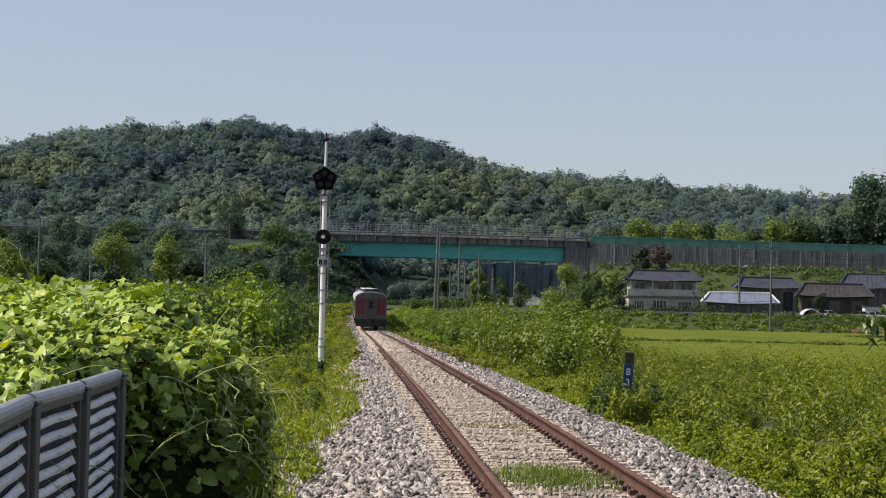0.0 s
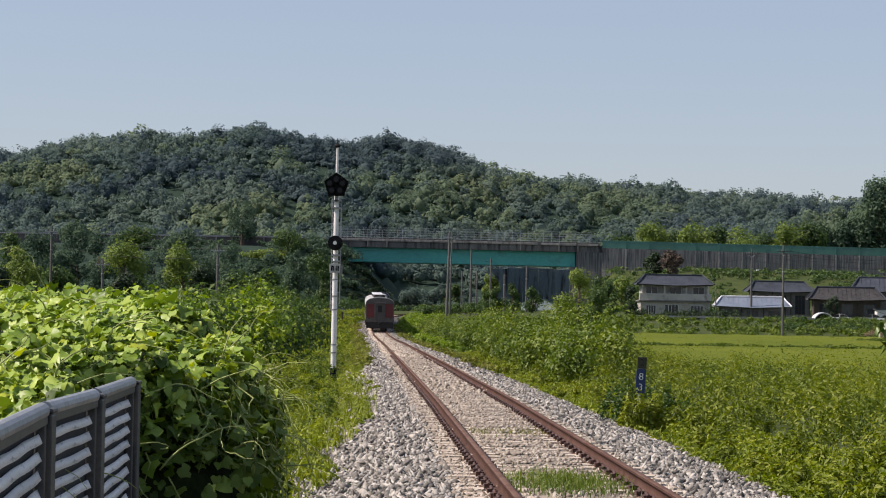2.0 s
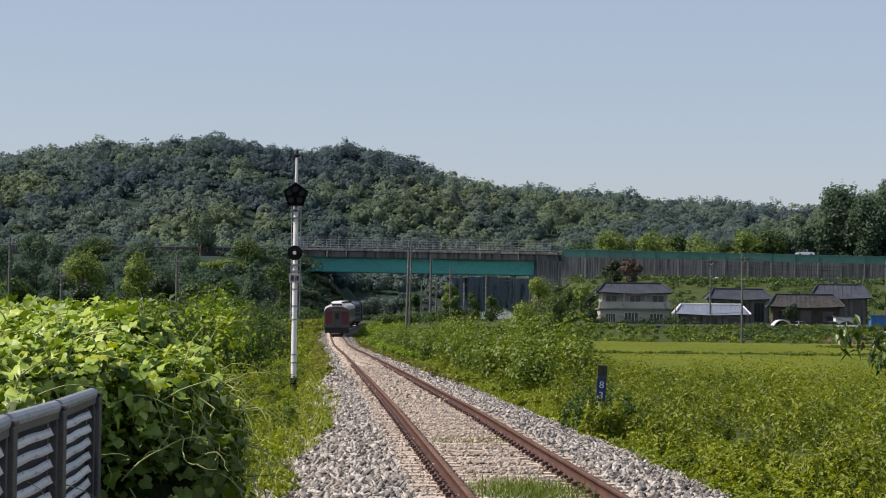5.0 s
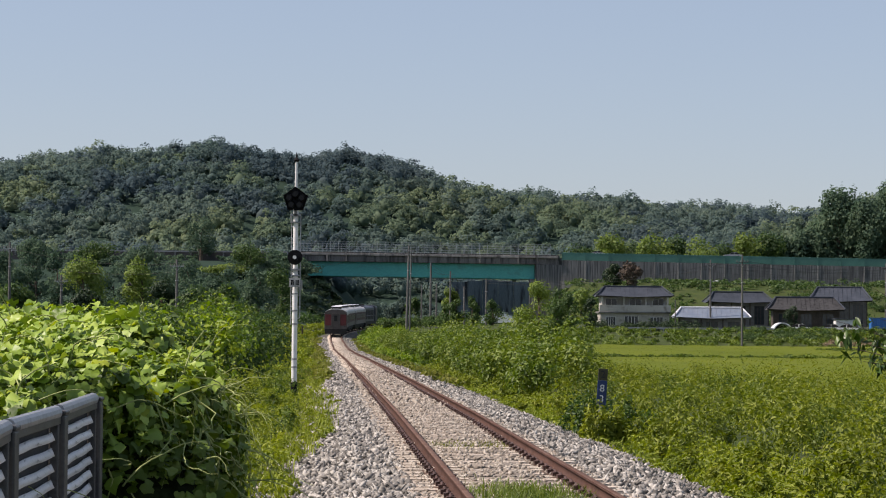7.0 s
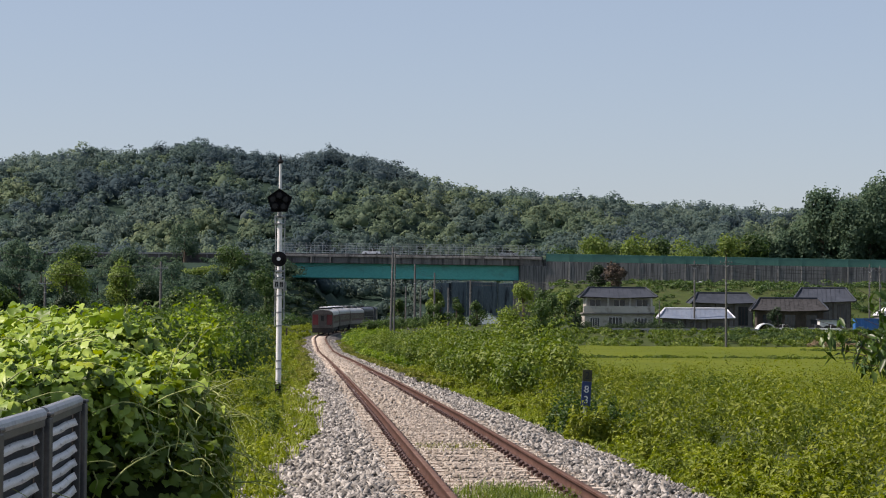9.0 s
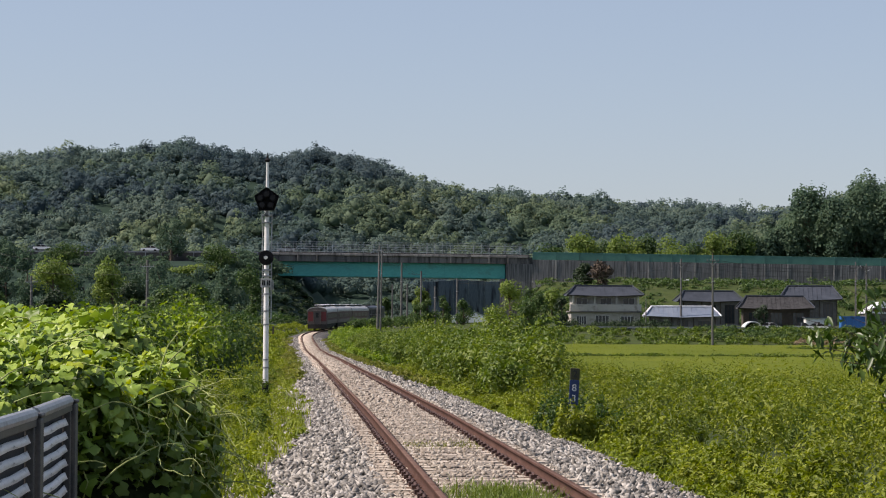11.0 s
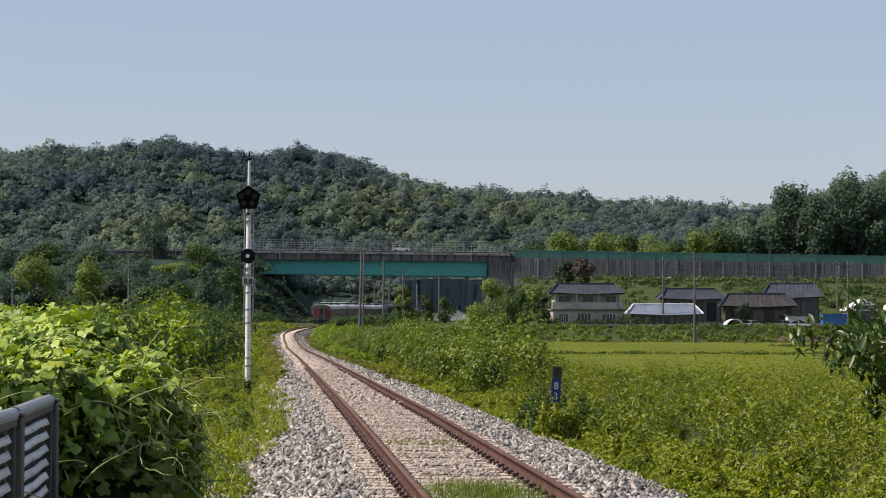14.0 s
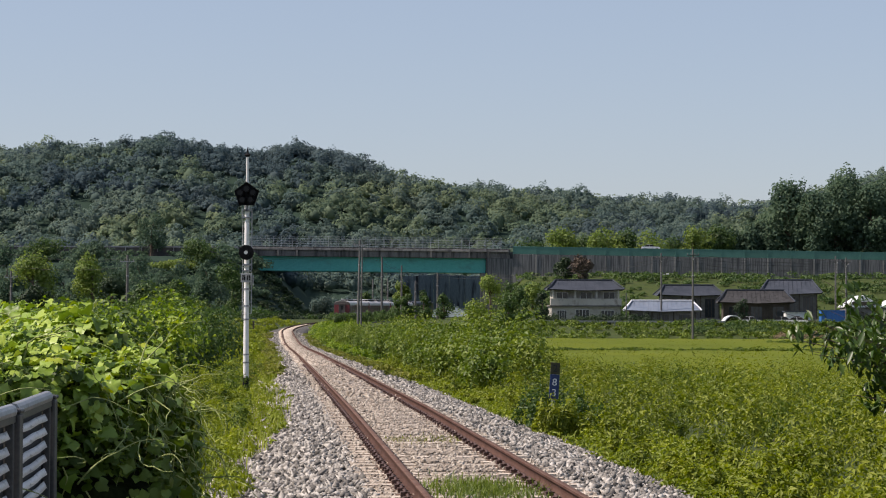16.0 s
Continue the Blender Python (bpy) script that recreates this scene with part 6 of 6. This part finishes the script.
# ---- the village ----
def hip_roof(bm_list, w, d, eave, ridge, over, gable=0.62, lift=0.25):
    """A tiled roof with hipped ends and slightly upturned eaves: verts in the house's space."""
    bm = bmesh.new()
    W, D = w / 2 + over, d / 2 + over
    r = W - D * (1 - gable) if W > D else W * 0.4
    steps = 6
    rows = []
    for k in range(steps + 1):
        f = k / steps
        z = eave + (ridge - eave) * (f ** 1.15)
        hx = W + (r - W) * f
        hy = D * (1 - f)
        ring = []
        for sx, sy in ((-1, -1), (0, -1), (1, -1), (1, 0), (1, 1), (0, 1), (-1, 1), (-1, 0)):
            up = lift * (1 - f) ** 2 if sx and sy else 0
            ring.append(bm.verts.new((sx * hx, sy * max(hy, 0.02), z + up)))
        rows.append(ring)
    for a, b in zip(rows, rows[1:]):
        for j in range(8):
            bm.faces.new((a[j], a[(j + 1) % 8], b[(j + 1) % 8], b[j]))
    bm.faces.new(rows[0][::-1]), bm.faces.new(rows[-1])
    return bm, r


def roof_parts(house, w, d, eave, ridge, over, mat, ridge_mat, ribs=True):
    bm, r = hip_roof(None, w, d, eave, ridge, over)
    roof = part("roof", bm, mat, house, "tiled hipped roof")
    part("ridge_tiles", boxes((-r - 0.1, -0.17, ridge - 0.03, r + 0.1, 0.17, ridge + 0.24), bevel=0.05), ridge_mat, roof)
    W, D = w / 2 + over, d / 2 + over
    for sx in (-1, 1):
        for sy in (-1, 1):
            part("hip_tiles", rods(((sx * W, sy * D, eave + 0.30), (sx * r, sy * 0.1, ridge + 0.08), 0.13, 0.13), seg=6), ridge_mat, roof)
    if ribs:
        n = int(2 * r / 0.75)
        for k in range(n):
            x = -r + 2 * r * (k + 0.5) / n
            part("tile_rib", rods(((x, -D, eave + 0.03), (x, -D * 0.5, eave + (ridge - eave) * 0.5 ** 1.15 + 0.02), 0.035, 0.035), ((x, -D * 0.5, eave + (ridge - eave) * 0.5 ** 1.15 + 0.02), (x, -0.1, ridge), 0.035, 0.035), seg=5), mat, roof)
    return roof


def window_unit(house, x, z, w, h, y, frame_mat="white_wall", bars=1):
    win = part("window", boxes((x - w / 2, y - 0.05, z, x + w / 2, y - 0.02, z + h)), "glass", house, "dark glazed window")
    part("window_frame", boxes((x - w / 2 - 0.06, y - 0.09, z - 0.06, x + w / 2 + 0.06, y - 0.03, z), (x - w / 2 - 0.06, y - 0.09, z + h, x + w / 2 + 0.06, y - 0.03, z + h + 0.06),
                               (x - w / 2 - 0.06, y - 0.09, z, x - w / 2, y - 0.03, z + h), (x + w / 2, y - 0.09, z, x + w / 2 + 0.06, y - 0.03, z + h)), frame_mat, win)
    for k in range(bars):
        q = x - w / 2 + w * (k + 1) / (bars + 1)
        part("mullion", boxes((q - 0.035, y - 0.085, z, q + 0.035, y - 0.05, z + h)), frame_mat, win)


def house_at(name, label, x, y, turn=0.0):
    return tagged(empty(name, pose(x, y, float(ground_z(x, y)) - 0.15, 0, 0, turn)), label, "house", group="village houses")


def build_village():
    # two-storey house with a balcony
    h = house_at("house", "two-storey cream plastered house with dark tiled roof", 24.8, 420, 2)
    w, d = 12.0, 7.2
    part("wall", boxes((-w / 2, -d / 2, 0, w / 2, d / 2, 3.0), bevel=0.03), "plaster", h)
    part("upper_wall", boxes((-w / 2 + 0.3, -d / 2 + 1.5, 3.25, w / 2 - 0.3, d / 2, 5.85), bevel=0.03), "plaster", h)
    part("floor_slab", boxes((-w / 2 - 0.3, -d / 2 - 0.5, 3.0, w / 2 + 0.3, d / 2, 3.25), bevel=0.03), "plaster_dim", h)
    part("balcony_parapet", boxes((-w / 2 - 0.2, -d / 2 - 0.42, 3.25, w / 2 + 0.2, -d / 2 - 0.22, 4.4), bevel=0.02), "plaster", h, "cream balcony parapet")
    for k in range(4):
        xx = -w / 2 + 0.3 + k * (w - 0.6) / 3
        part("column", boxes((xx - 0.13, -d / 2 - 0.3, 4.4, xx + 0.13, -d / 2 - 0.05, 5.85)), "plaster", h)
    roof_parts(h, w, d, 5.8, 7.6, 0.7, "tile", "tile")
    for xx, ww in ((-4.2, 1.6), (-0.6, 2.3), (3.8, 2.2)):
        window_unit(h, xx, 0.8 if ww < 2.25 else 0.35, ww, 1.5 if ww < 2.25 else 2.1, -d / 2, bars=3)
    for xx in (-4.0, 0.2, 4.2):
        window_unit(h, xx, 4.2, 1.9, 1.3, -d / 2 + 1.5, bars=1)
    part("side_porch", boxes((w / 2, -d / 2, 2.4, w / 2 + 2.0, d / 2 - 1, 2.6), (w / 2 + 1.8, -d / 2, 0, w / 2 + 2.0, -d / 2 + 0.2, 2.4)), "plaster_dim", h)

    def low_house(x, y, w, d, eave, ridge, mat, label, turn=0.0, wall="plaster_dim", over=1.0, ridge_mat="tile"):
        q = house_at("house", label, x, y, turn)
        # dark wall colours stand in for the shade under the eaves
        part("wall", boxes((-w / 2, -d / 2, 0, w / 2, d / 2, eave + 0.05), bevel=0.02), wall, q)
        roof_parts(q, w, d, eave, ridge, over, mat, ridge_mat)
        n = max(2, int(w / 3))
        for k in range(n):
            window_unit(q, -w / 2 + w * (k + 0.5) / n, 0.6, w / n * 0.5, eave - 1.2, -d / 2, "wood_dark", 2)
        for k in range(n + 1):
            xx = -w / 2 + w * k / n
            part("timber_post", boxes((xx - 0.1, -d / 2 - 0.16, 0, xx + 0.1, -d / 2 - 0.01, eave)), "wood_dark", q)
        part("stone_plinth", boxes((-w / 2 - 0.3, -d / 2 - 0.6, -0.2, w / 2 + 0.3, -d / 2 - 0.17, 0.35), bevel=0.03), "concrete", q)
        return q

    # white ridge and hips: the sun on them is put into their colour
    low_house(37.4, 408, 11.0, 5.0, 2.3, 4.1, "tile_silver", "low house with a pale blue metal roof", -2, ridge_mat="roof_white")
    low_house(46.5, 452, 10.5, 6.0, 4.6, 6.6, "tile", "low house with a dark tiled roof", 3)
    low_house(55.5, 425, 11.5, 6.5, 3.6, 5.9, "tile_brown", "low house with a brown tiled roof", -3, wall="wood_dark")
    low_house(64.0, 441, 9.5, 7.0, 5.0, 7.6, "tile", "tall house with upturned grey tiled roof", -6)
    # white shed
    s = house_at("shed", "small white rendered shed with one window", 61.2, 413)
    tagged(s, category="shed")
    part("wall", boxes((-2.1, -1.5, 0, 2.1, 1.5, 2.35), bevel=0.02), "white_wall", s)
    part("roof", boxes((-2.35, -1.8, 2.36, 2.35, 1.8, 2.52), bevel=0.02), "tile", s)
    window_unit(s, -0.2, 0.9, 0.8, 0.7, -1.5, "plaster_dim")
    part("door", boxes((1.0, -1.54, 0, 1.7, -1.505, 1.9)), "plaster_dim", s)
    # blue container
    c = house_at("storage_container", "blue painted steel storage container", 66.8, 410)
    tagged(c, category="container")
    part("body", boxes((-2.1, -1.2, 0.1, 2.1, 1.2, 2.6), bevel=0.02), "blue_tarp", c)
    for k in range(13):
        xx = -1.95 + k * 0.325
        part("corrugation", boxes((xx - 0.07, -1.25, 0.2, xx + 0.07, -1.205, 2.5)), "blue_tarp", c)
    part("roof_edge", boxes((-2.15, -1.27, 2.6, 2.15, 1.25, 2.72)), "blue_tarp", c)
    # long shed with a white saw-edged roof
    b = house_at("farm_building", "long farm building with a white sheet roof", 79.5, 418)
    tagged(b, category="farm building")
    part("wall", boxes((-9.5, -3.5, 0, 9.5, 3.5, 3.0), bevel=0.02), "plaster_dim", b)
    for k in range(3):
        x0 = -9.8 + k * 6.5
        part("roof", prism([(x0, 3.02), (x0 + 6.45, 3.02), (x0 + 6.45, 3.2), (x0 + 3.2, 5.1), (x0, 3.2)], -3.9, 3.9), "roof_white", b, "white sheet roof")
        part("roof_light", boxes((x0 + 1.2, -3.95, 3.35, x0 + 5.2, -3.91, 4.0)), "wood_dark", b)
    for k in range(5):
        window_unit(b, -7.5 + k * 3.6, 0.9, 1.8, 1.2, -3.5, "wood_dark", 1)
    # plastic hoop house with a dark mouth
    g = house_at("hoop_house", "small white plastic hoop house, open at the end", 48.6, 402)
    tagged(g, category="greenhouse")
    arc = [(1.7 * math.cos(math.pi * k / 14), 1.8 * math.sin(math.pi * k / 14)) for k in range(15)]
    inner = [(1.55 * math.cos(math.pi * k / 14), 1.66 * math.sin(math.pi * k / 14)) for k in range(15)]
    part("film", prism(arc + inner[::-1], -2.5, 2.5), "film_white", g)
    part("end_wall", prism(inner, 2.3, 2.45), "wood_dark", g)
    t = house_at("hoop_house", "pale plastic hoop house beyond the shrubs", 1.4, 470)
    tagged(t, category="greenhouse")
    arc = [(3.4 * math.cos(math.pi * k / 14), 1.9 * math.sin(math.pi * k / 14) + 0.3) for k in range(15)]
    part("film", prism(arc, -9, 9), "film_white", t)
    for k in range(7):
        part("hoop", rods(*[((arc[j][0] * 1.01, -9 + 3 * k, arc[j][1] * 1.01), (arc[j + 1][0] * 1.01, -9 + 3 * k, arc[j + 1][1] * 1.01), 0.03) for j in range(14)], seg=5), "galv", t)
    q = tagged(empty("field_shelter", pose(5.2, 396, float(ground_z(5.2, 396)))), "small open field shelter with a flat dark roof", "shelter")
    part("roof", boxes((-1.1, -0.9, 3.3, 1.1, 0.9, 3.5), bevel=0.03), "tile", q)
    for sx in (-0.9, 0.9):
        for sy in (-0.7, 0.7):
            part("post", boxes((sx - 0.06, sy - 0.06, -0.2, sx + 0.06, sy + 0.06, 3.3)), "wood_dark", q)
    part("back_wall", boxes((-0.84, 0.64, 0, 0.84, 0.68, 2.8)), "wood_dark", q)
    # parked cars, lane rail and clutter
    for x, y, p, lab in ((51.0, 400, "car_white", "white car parked in front of a house"), (56.8, 403, "car_grey", "silver car parked beside a house"), (58.8, 399, "car_white", "white car parked by the lane")):
        c = car_model("car", lab, p)
        c.matrix_basis = pose(x, y, float(ground_z(x, y)) - 0.02, 0, 0, 170)
    rail = tagged(empty("lane_guard_rail", pose(0, 391, float(ground_z(30, 391)))), "low steel guard rail along the village lane", "guard rail", kind="structure")
    part("beam", boxes((14, 0, 0.55, 46, 0.06, 0.85)), "galv", rail)
    for k in range(17):
        part("post", boxes((14 + 2 * k, 0.06, -0.3, 14.12 + 2 * k, 0.16, 0.8)), "galv", rail)
    for k in range(9):
        x, y = 24 + rng.uniform(0, 20), 394 + rng.uniform(0, 6)
        q = tagged(empty("plastic_crate", pose(x, y, float(ground_z(x, y)), 0, 0, rng.uniform(0, 90))), "pale plastic farm crate beside the lane", "crate")
        part("body", boxes((-0.4, -0.3, 0, 0.4, 0.3, 0.45), bevel=0.03), "film_white" if k % 3 else "white_wall", q)
        part("rim", boxes((-0.43, -0.33, 0.451, 0.43, 0.33, 0.51), bevel=0.01), "galv", q)
    n = 110
    x, y = rng.uniform(15, 70, n), rng.uniform(396, 404, n)
    keep = (np.abs(x - 38.6) > 3) | (y < 399)
    x, y = x[keep], y[keep]
    hh = rng.uniform(0.3, 0.9, len(x))
    n = 46
    hx, hy = rng.uniform(16, 34, n), rng.uniform(396, 401, n)
    clumps("garden_hedge", np.stack([hx, hy, ground_z(hx, hy) + 0.5], 1), np.tile([1.2, 1.2, 1.5], (n, 1)) * rng.uniform(0.7, 1.25, (n, 1)), 220, 0.26, "tree_dark", "dark garden hedge and trellis plants before a house", "hedge")
    clumps("garden_plants", np.stack([x, y, ground_z(x, y) + 0.2], 1), np.stack([hh * 1.2, hh * 1.2, hh], 1), 110, 0.22, "tree", "garden plants and rough hedge before the houses", "hedge")


build_village()


# ---- poles and wires ----
def utility_pole(x, y, top, lean=0.0, arm=True, base=None, thick=0.22):
    z = float(ground_z(x, y)) - 0.3 if base is None else base
    h = top - z
    p = tagged(empty("utility_pole", pose(x, y, z, 0, lean, 0)), "weathered concrete utility pole", "utility pole", group="utility poles")
    part("shaft", rods(((0, 0, 0), (0, 0, h), thick, thick * 0.65), seg=12), "pole", p)
    if arm:
        a = part("crossarm", boxes((-0.9, -0.14, h - 0.9, 0.9, -0.05 - thick * 0.5, h - 0.8)), "galv", p)
        for q in (-0.8, -0.3, 0.3, 0.8):
            part("insulator", rods(((q, -0.13, h - 0.8), (q, -0.13, h - 0.58), 0.06, 0.04), seg=8), "insulator", a)
        part("brace", rods(((-0.6, -0.12, h - 0.85), (0, -0.12, h - 1.5), 0.025), ((0.6, -0.12, h - 0.85), (0, -0.12, h - 1.5), 0.025), seg=6), "galv", p)
    part("band", rods(((0, 0, h * 0.72), (0, 0, h * 0.72 + 0.12), thick * 0.86), seg=12), "galv", p)
    return p


def wire(a, b, sag, r=0.022):
    """One continuous hanging tube."""
    a, b = Vector(a), Vector(b)
    n = 12
    V, F = [], []
    for k in range(n + 1):
        p = a.lerp(b, k / n) - Vector((0, 0, sag * 4 * (k / n) * (1 - k / n)))
        V += [(p.x, p.y + r * math.cos(q), p.z + r * math.sin(q)) for q in (0.5, 2.6, 4.7)]
    for k in range(n):
        for j in range(3):
            F += [3 * k + j, 3 * k + (j + 1) % 3, 3 * k + 3 + (j + 1) % 3, 3 * k + 3 + j]
    tagged(part("overhead_wire", mesh_from("overhead_wire", V, 4, F), "cable"), "dark overhead wire hanging between poles", "wire")


def build_poles():
    near = [(-13.5, 380, 14.2, 1.2), (-10.2, 400, 12.0, 0.0), (-7.6, 440, 11.5, 0.0), (-5.4, 470, 9.2, 0.0), (-1.0, 450, 10.4, 0.0)]
    for x, y, top, lean in near:
        utility_pole(x, y, top, lean, arm=x < -12)
    utility_pole(-13.15, 384, 13.6, 0.8, arm=False, thick=0.15)
    utility_pole(-12.0, 520, 10.5, 0, arm=False)
    utility_pole(-16.4, 560, 11.0, 0, arm=False)
    utility_pole(8.6, 480, 9.5, 0, arm=False)
    for (xa, ya, za, _), (xb, yb, zb, _) in zip(near[:3], near[1:4]):
        for o in (-0.7, 0.0, 0.7):
            wire((xa + o, ya, za - 0.6), (xb + o, yb, zb - 0.6), 0.5)
    # village poles
    rows = [(37.0, 405, 13.0), (36.6 + 0.0, 350, 12.0), (69.0, 420, 13.0), (67.5, 400, 12.2), (31.0, 404, 6.2), (74.0, 345, 3.6)]
    for k, (x, y, top) in enumerate(rows):
        utility_pole(x, y, top, arm=k < 4, thick=0.18 if k < 4 else 0.11)
    for a, b in ((0, 2), (1, 3)):
        for o in (0, 0.5, 1.4):
            wire((rows[a][0], rows[a][1], rows[a][2] - 0.6 - o), (rows[b][0], rows[b][1], rows[b][2] - 0.6 - o), 0.8)
    for o in (0, 0.5):
        wire((37.0, 405, 12.0 - o), (-1.0, 450, 10.0 - o), 1.2)
    lamp = tagged(empty("lane_lamp", pose(37.9, 404.6, 9.4)), "small white lane lamp on a pole", "lamp")
    part("arm", rods(((-0.7, 0.2, -0.1), (0, 0, 0), 0.03), seg=6), "galv", lamp)
    part("head", boxes((-0.1, -0.25, -0.08, 0.35, 0.15, 0.12), bevel=0.04), "white_wall", lamp)
    # waste ground on the left
    left = [(-64.8, 320, 12.3), (-59.6, 330, 8.1), (-39.6, 300, 9.6), (-96.0, 330, 12.5)]
    for x, y, top in left:
        utility_pole(x, y, top)
    for a, b in ((0, 2), (3, 0)):
        for o in (0.8, 2.6):
            wire((left[a][0], left[a][1], left[a][2] - o), (left[b][0], left[b][1], left[b][2] - o * 0.6), 0.9)
    wire((-39.6, 300, 9.0), (-13.5, 380, 13.0), 1.2)
    # small lineside posts by the curve
    for x, y in ((-27.5, 300), (-28.6, 312), (-26.5, 335)):
        p = tagged(empty("lineside_post", pose(x, y, float(ground_z(x, y)) - 0.2)), "short dark lineside post in scrub", "post")
        part("post", boxes((-0.12, -0.12, 0, 0.12, 0.12, 1.7), bevel=0.02), "wood_dark", p)
        part("cap", boxes((-0.15, -0.15, 1.701, 0.15, 0.15, 1.78), bevel=0.02), "pole", p)


build_poles()


# ---- glossy-leaved shrub reaching in beside the weeds ----
def build_branching_shrub():
    x, y = 7.05, 30.0
    z0 = float(ground_z(x, y))
    s = tagged(empty("broadleaf_shrub", pose(x, y, z0)), "dark glossy-leaved shrub with arching branches among weeds", "shrub")
    ats, fac = [], []
    for k in range(165):
        a = rng.uniform(0, 6.28)
        reach = rng.uniform(0.5, 1.25)
        p = Vector((rng.normal() * 0.12, rng.normal() * 0.12, 0.1))
        d = Vector((math.cos(a) * 0.32, math.sin(a) * 0.32, 1.0)).normalized()
        L = rng.uniform(1.7, 3.9)
        n = 9
        stem = bmesh.new()
        for j in range(n):
            q = p + d * (L / n)
            rod(stem, p, q, 0.016 * (1 - j / 11), 0.016 * (1 - (j + 1) / 11), seg=5, caps=False)
            if j > 0:
                for _ in range(20):
                    o = Vector(ball(1)[0]) * 0.17
                    ats.append(p + o)
                    fac.append(Vector((o.x, o.y, 0.14)))
            p, d = q, (d + Vector((math.cos(a), math.sin(a), -0.35)) * 0.16 * reach).normalized()
        part("branch", stem, "bark", s)
    ats, fac = np.array(ats), np.array(fac)
    ln = rng.uniform(0.11, 0.21, len(ats))
    tagged(part("leaves", leaves("leaves", ats, fac + rng.normal(size=fac.shape) * 0.05, ln, ln * 0.45, 0.2, droop=(0, 0, -0.8)), "glossy_leaf", s), kind="stuff")


build_branching_shrub()


# ---- what moves ----
def track_pose(tail, ahead, reach):
    """The pose of a vehicle whose two bogies stand on the line, its middle that far past the tail."""
    y = tail + ahead
    a, b = y - reach, y + reach
    p, q = Vector(beside(a, 0)), Vector(beside(b, 0))
    d = q - p
    mid = (p + q) / 2
    return pose(mid.x, mid.y, mid.z, math.degrees(math.atan2(d.z, d.y)), 0, -math.degrees(math.atan2(d.x, d.y)))


def tail_at(t):
    """How far the tail of the train has come."""
    return float(np.interp(t, [0, 3.5, 6.5, 8.0, 9.2, 11.3, 12.0, 13.0, 16.0], [237.0, 284.0, 322.0, 340.0, 354.5, 382.0, 391.5, 405.5, 451.0]))


def motions():
    times = [0.5 * k for k in range(33)]
    for k, c in enumerate(COACHES):
        walk(c, [(t, track_pose(tail_at(t), 11.6 + 24.2 * k, 7.8)) for t in times])
    walk(LOCO, [(t, track_pose(tail_at(t), 72.6 + 10.2, 6.0)) for t in times])
    def road_pose(x, lane, back):
        return pose(x, ROAD_Y + lane, 19.42 + along_bridge(min(max(x, -46), 40)), 0, 0, 180 if back else 0)

    walk(ROAD_CAR, [(t, road_pose(-58 + 31.4 * (t - 12.5), -3.0, False)) for t in times])
    walk(ROAD_CAR_B, [(t, road_pose(-15.9 - 26.3 * (t - 8.6), 3.0, True)) for t in times])
    walk(ROAD_CAR_C, [(t, road_pose(2.8 - 26.3 * (t - 9.2), 3.0, True)) for t in times])
    walk(FLY, [(t, pose(x, 8, z, 0, 0, 180)) for t, x, z in ((0, 9.0, 1.6), (3.3, 2.9, 1.80), (3.8, 0.54, 2.20), (4.0, -0.36, 2.36), (4.2, -1.33, 2.53), (4.7, -3.7, 2.9), (16, -14.0, 4.0))])
    walk(GNAT, [(t, pose(x, 8, z, 0, 0, 180)) for t, x, z in ((0, 5.6, 1.85), (0.9, 0.065, 2.405), (1.0, -0.53, 2.47), (1.1, -1.15, 2.53), (1.7, -4.8, 2.9), (16, -15.0, 4.0))])
    walk(DRAGONFLY, [(t, pose(x, 8, z, 0, 0, 180)) for t, x, z in ((0, 8.0, 4.2), (5.3, 1.7, 2.75), (6.3, 0.14, 2.20), (6.4, 0.006, 2.155), (6.5, -0.13, 2.11), (7.5, -2.6, 1.6), (16, -12.0, 2.5))])


build_sleepers()
motions()
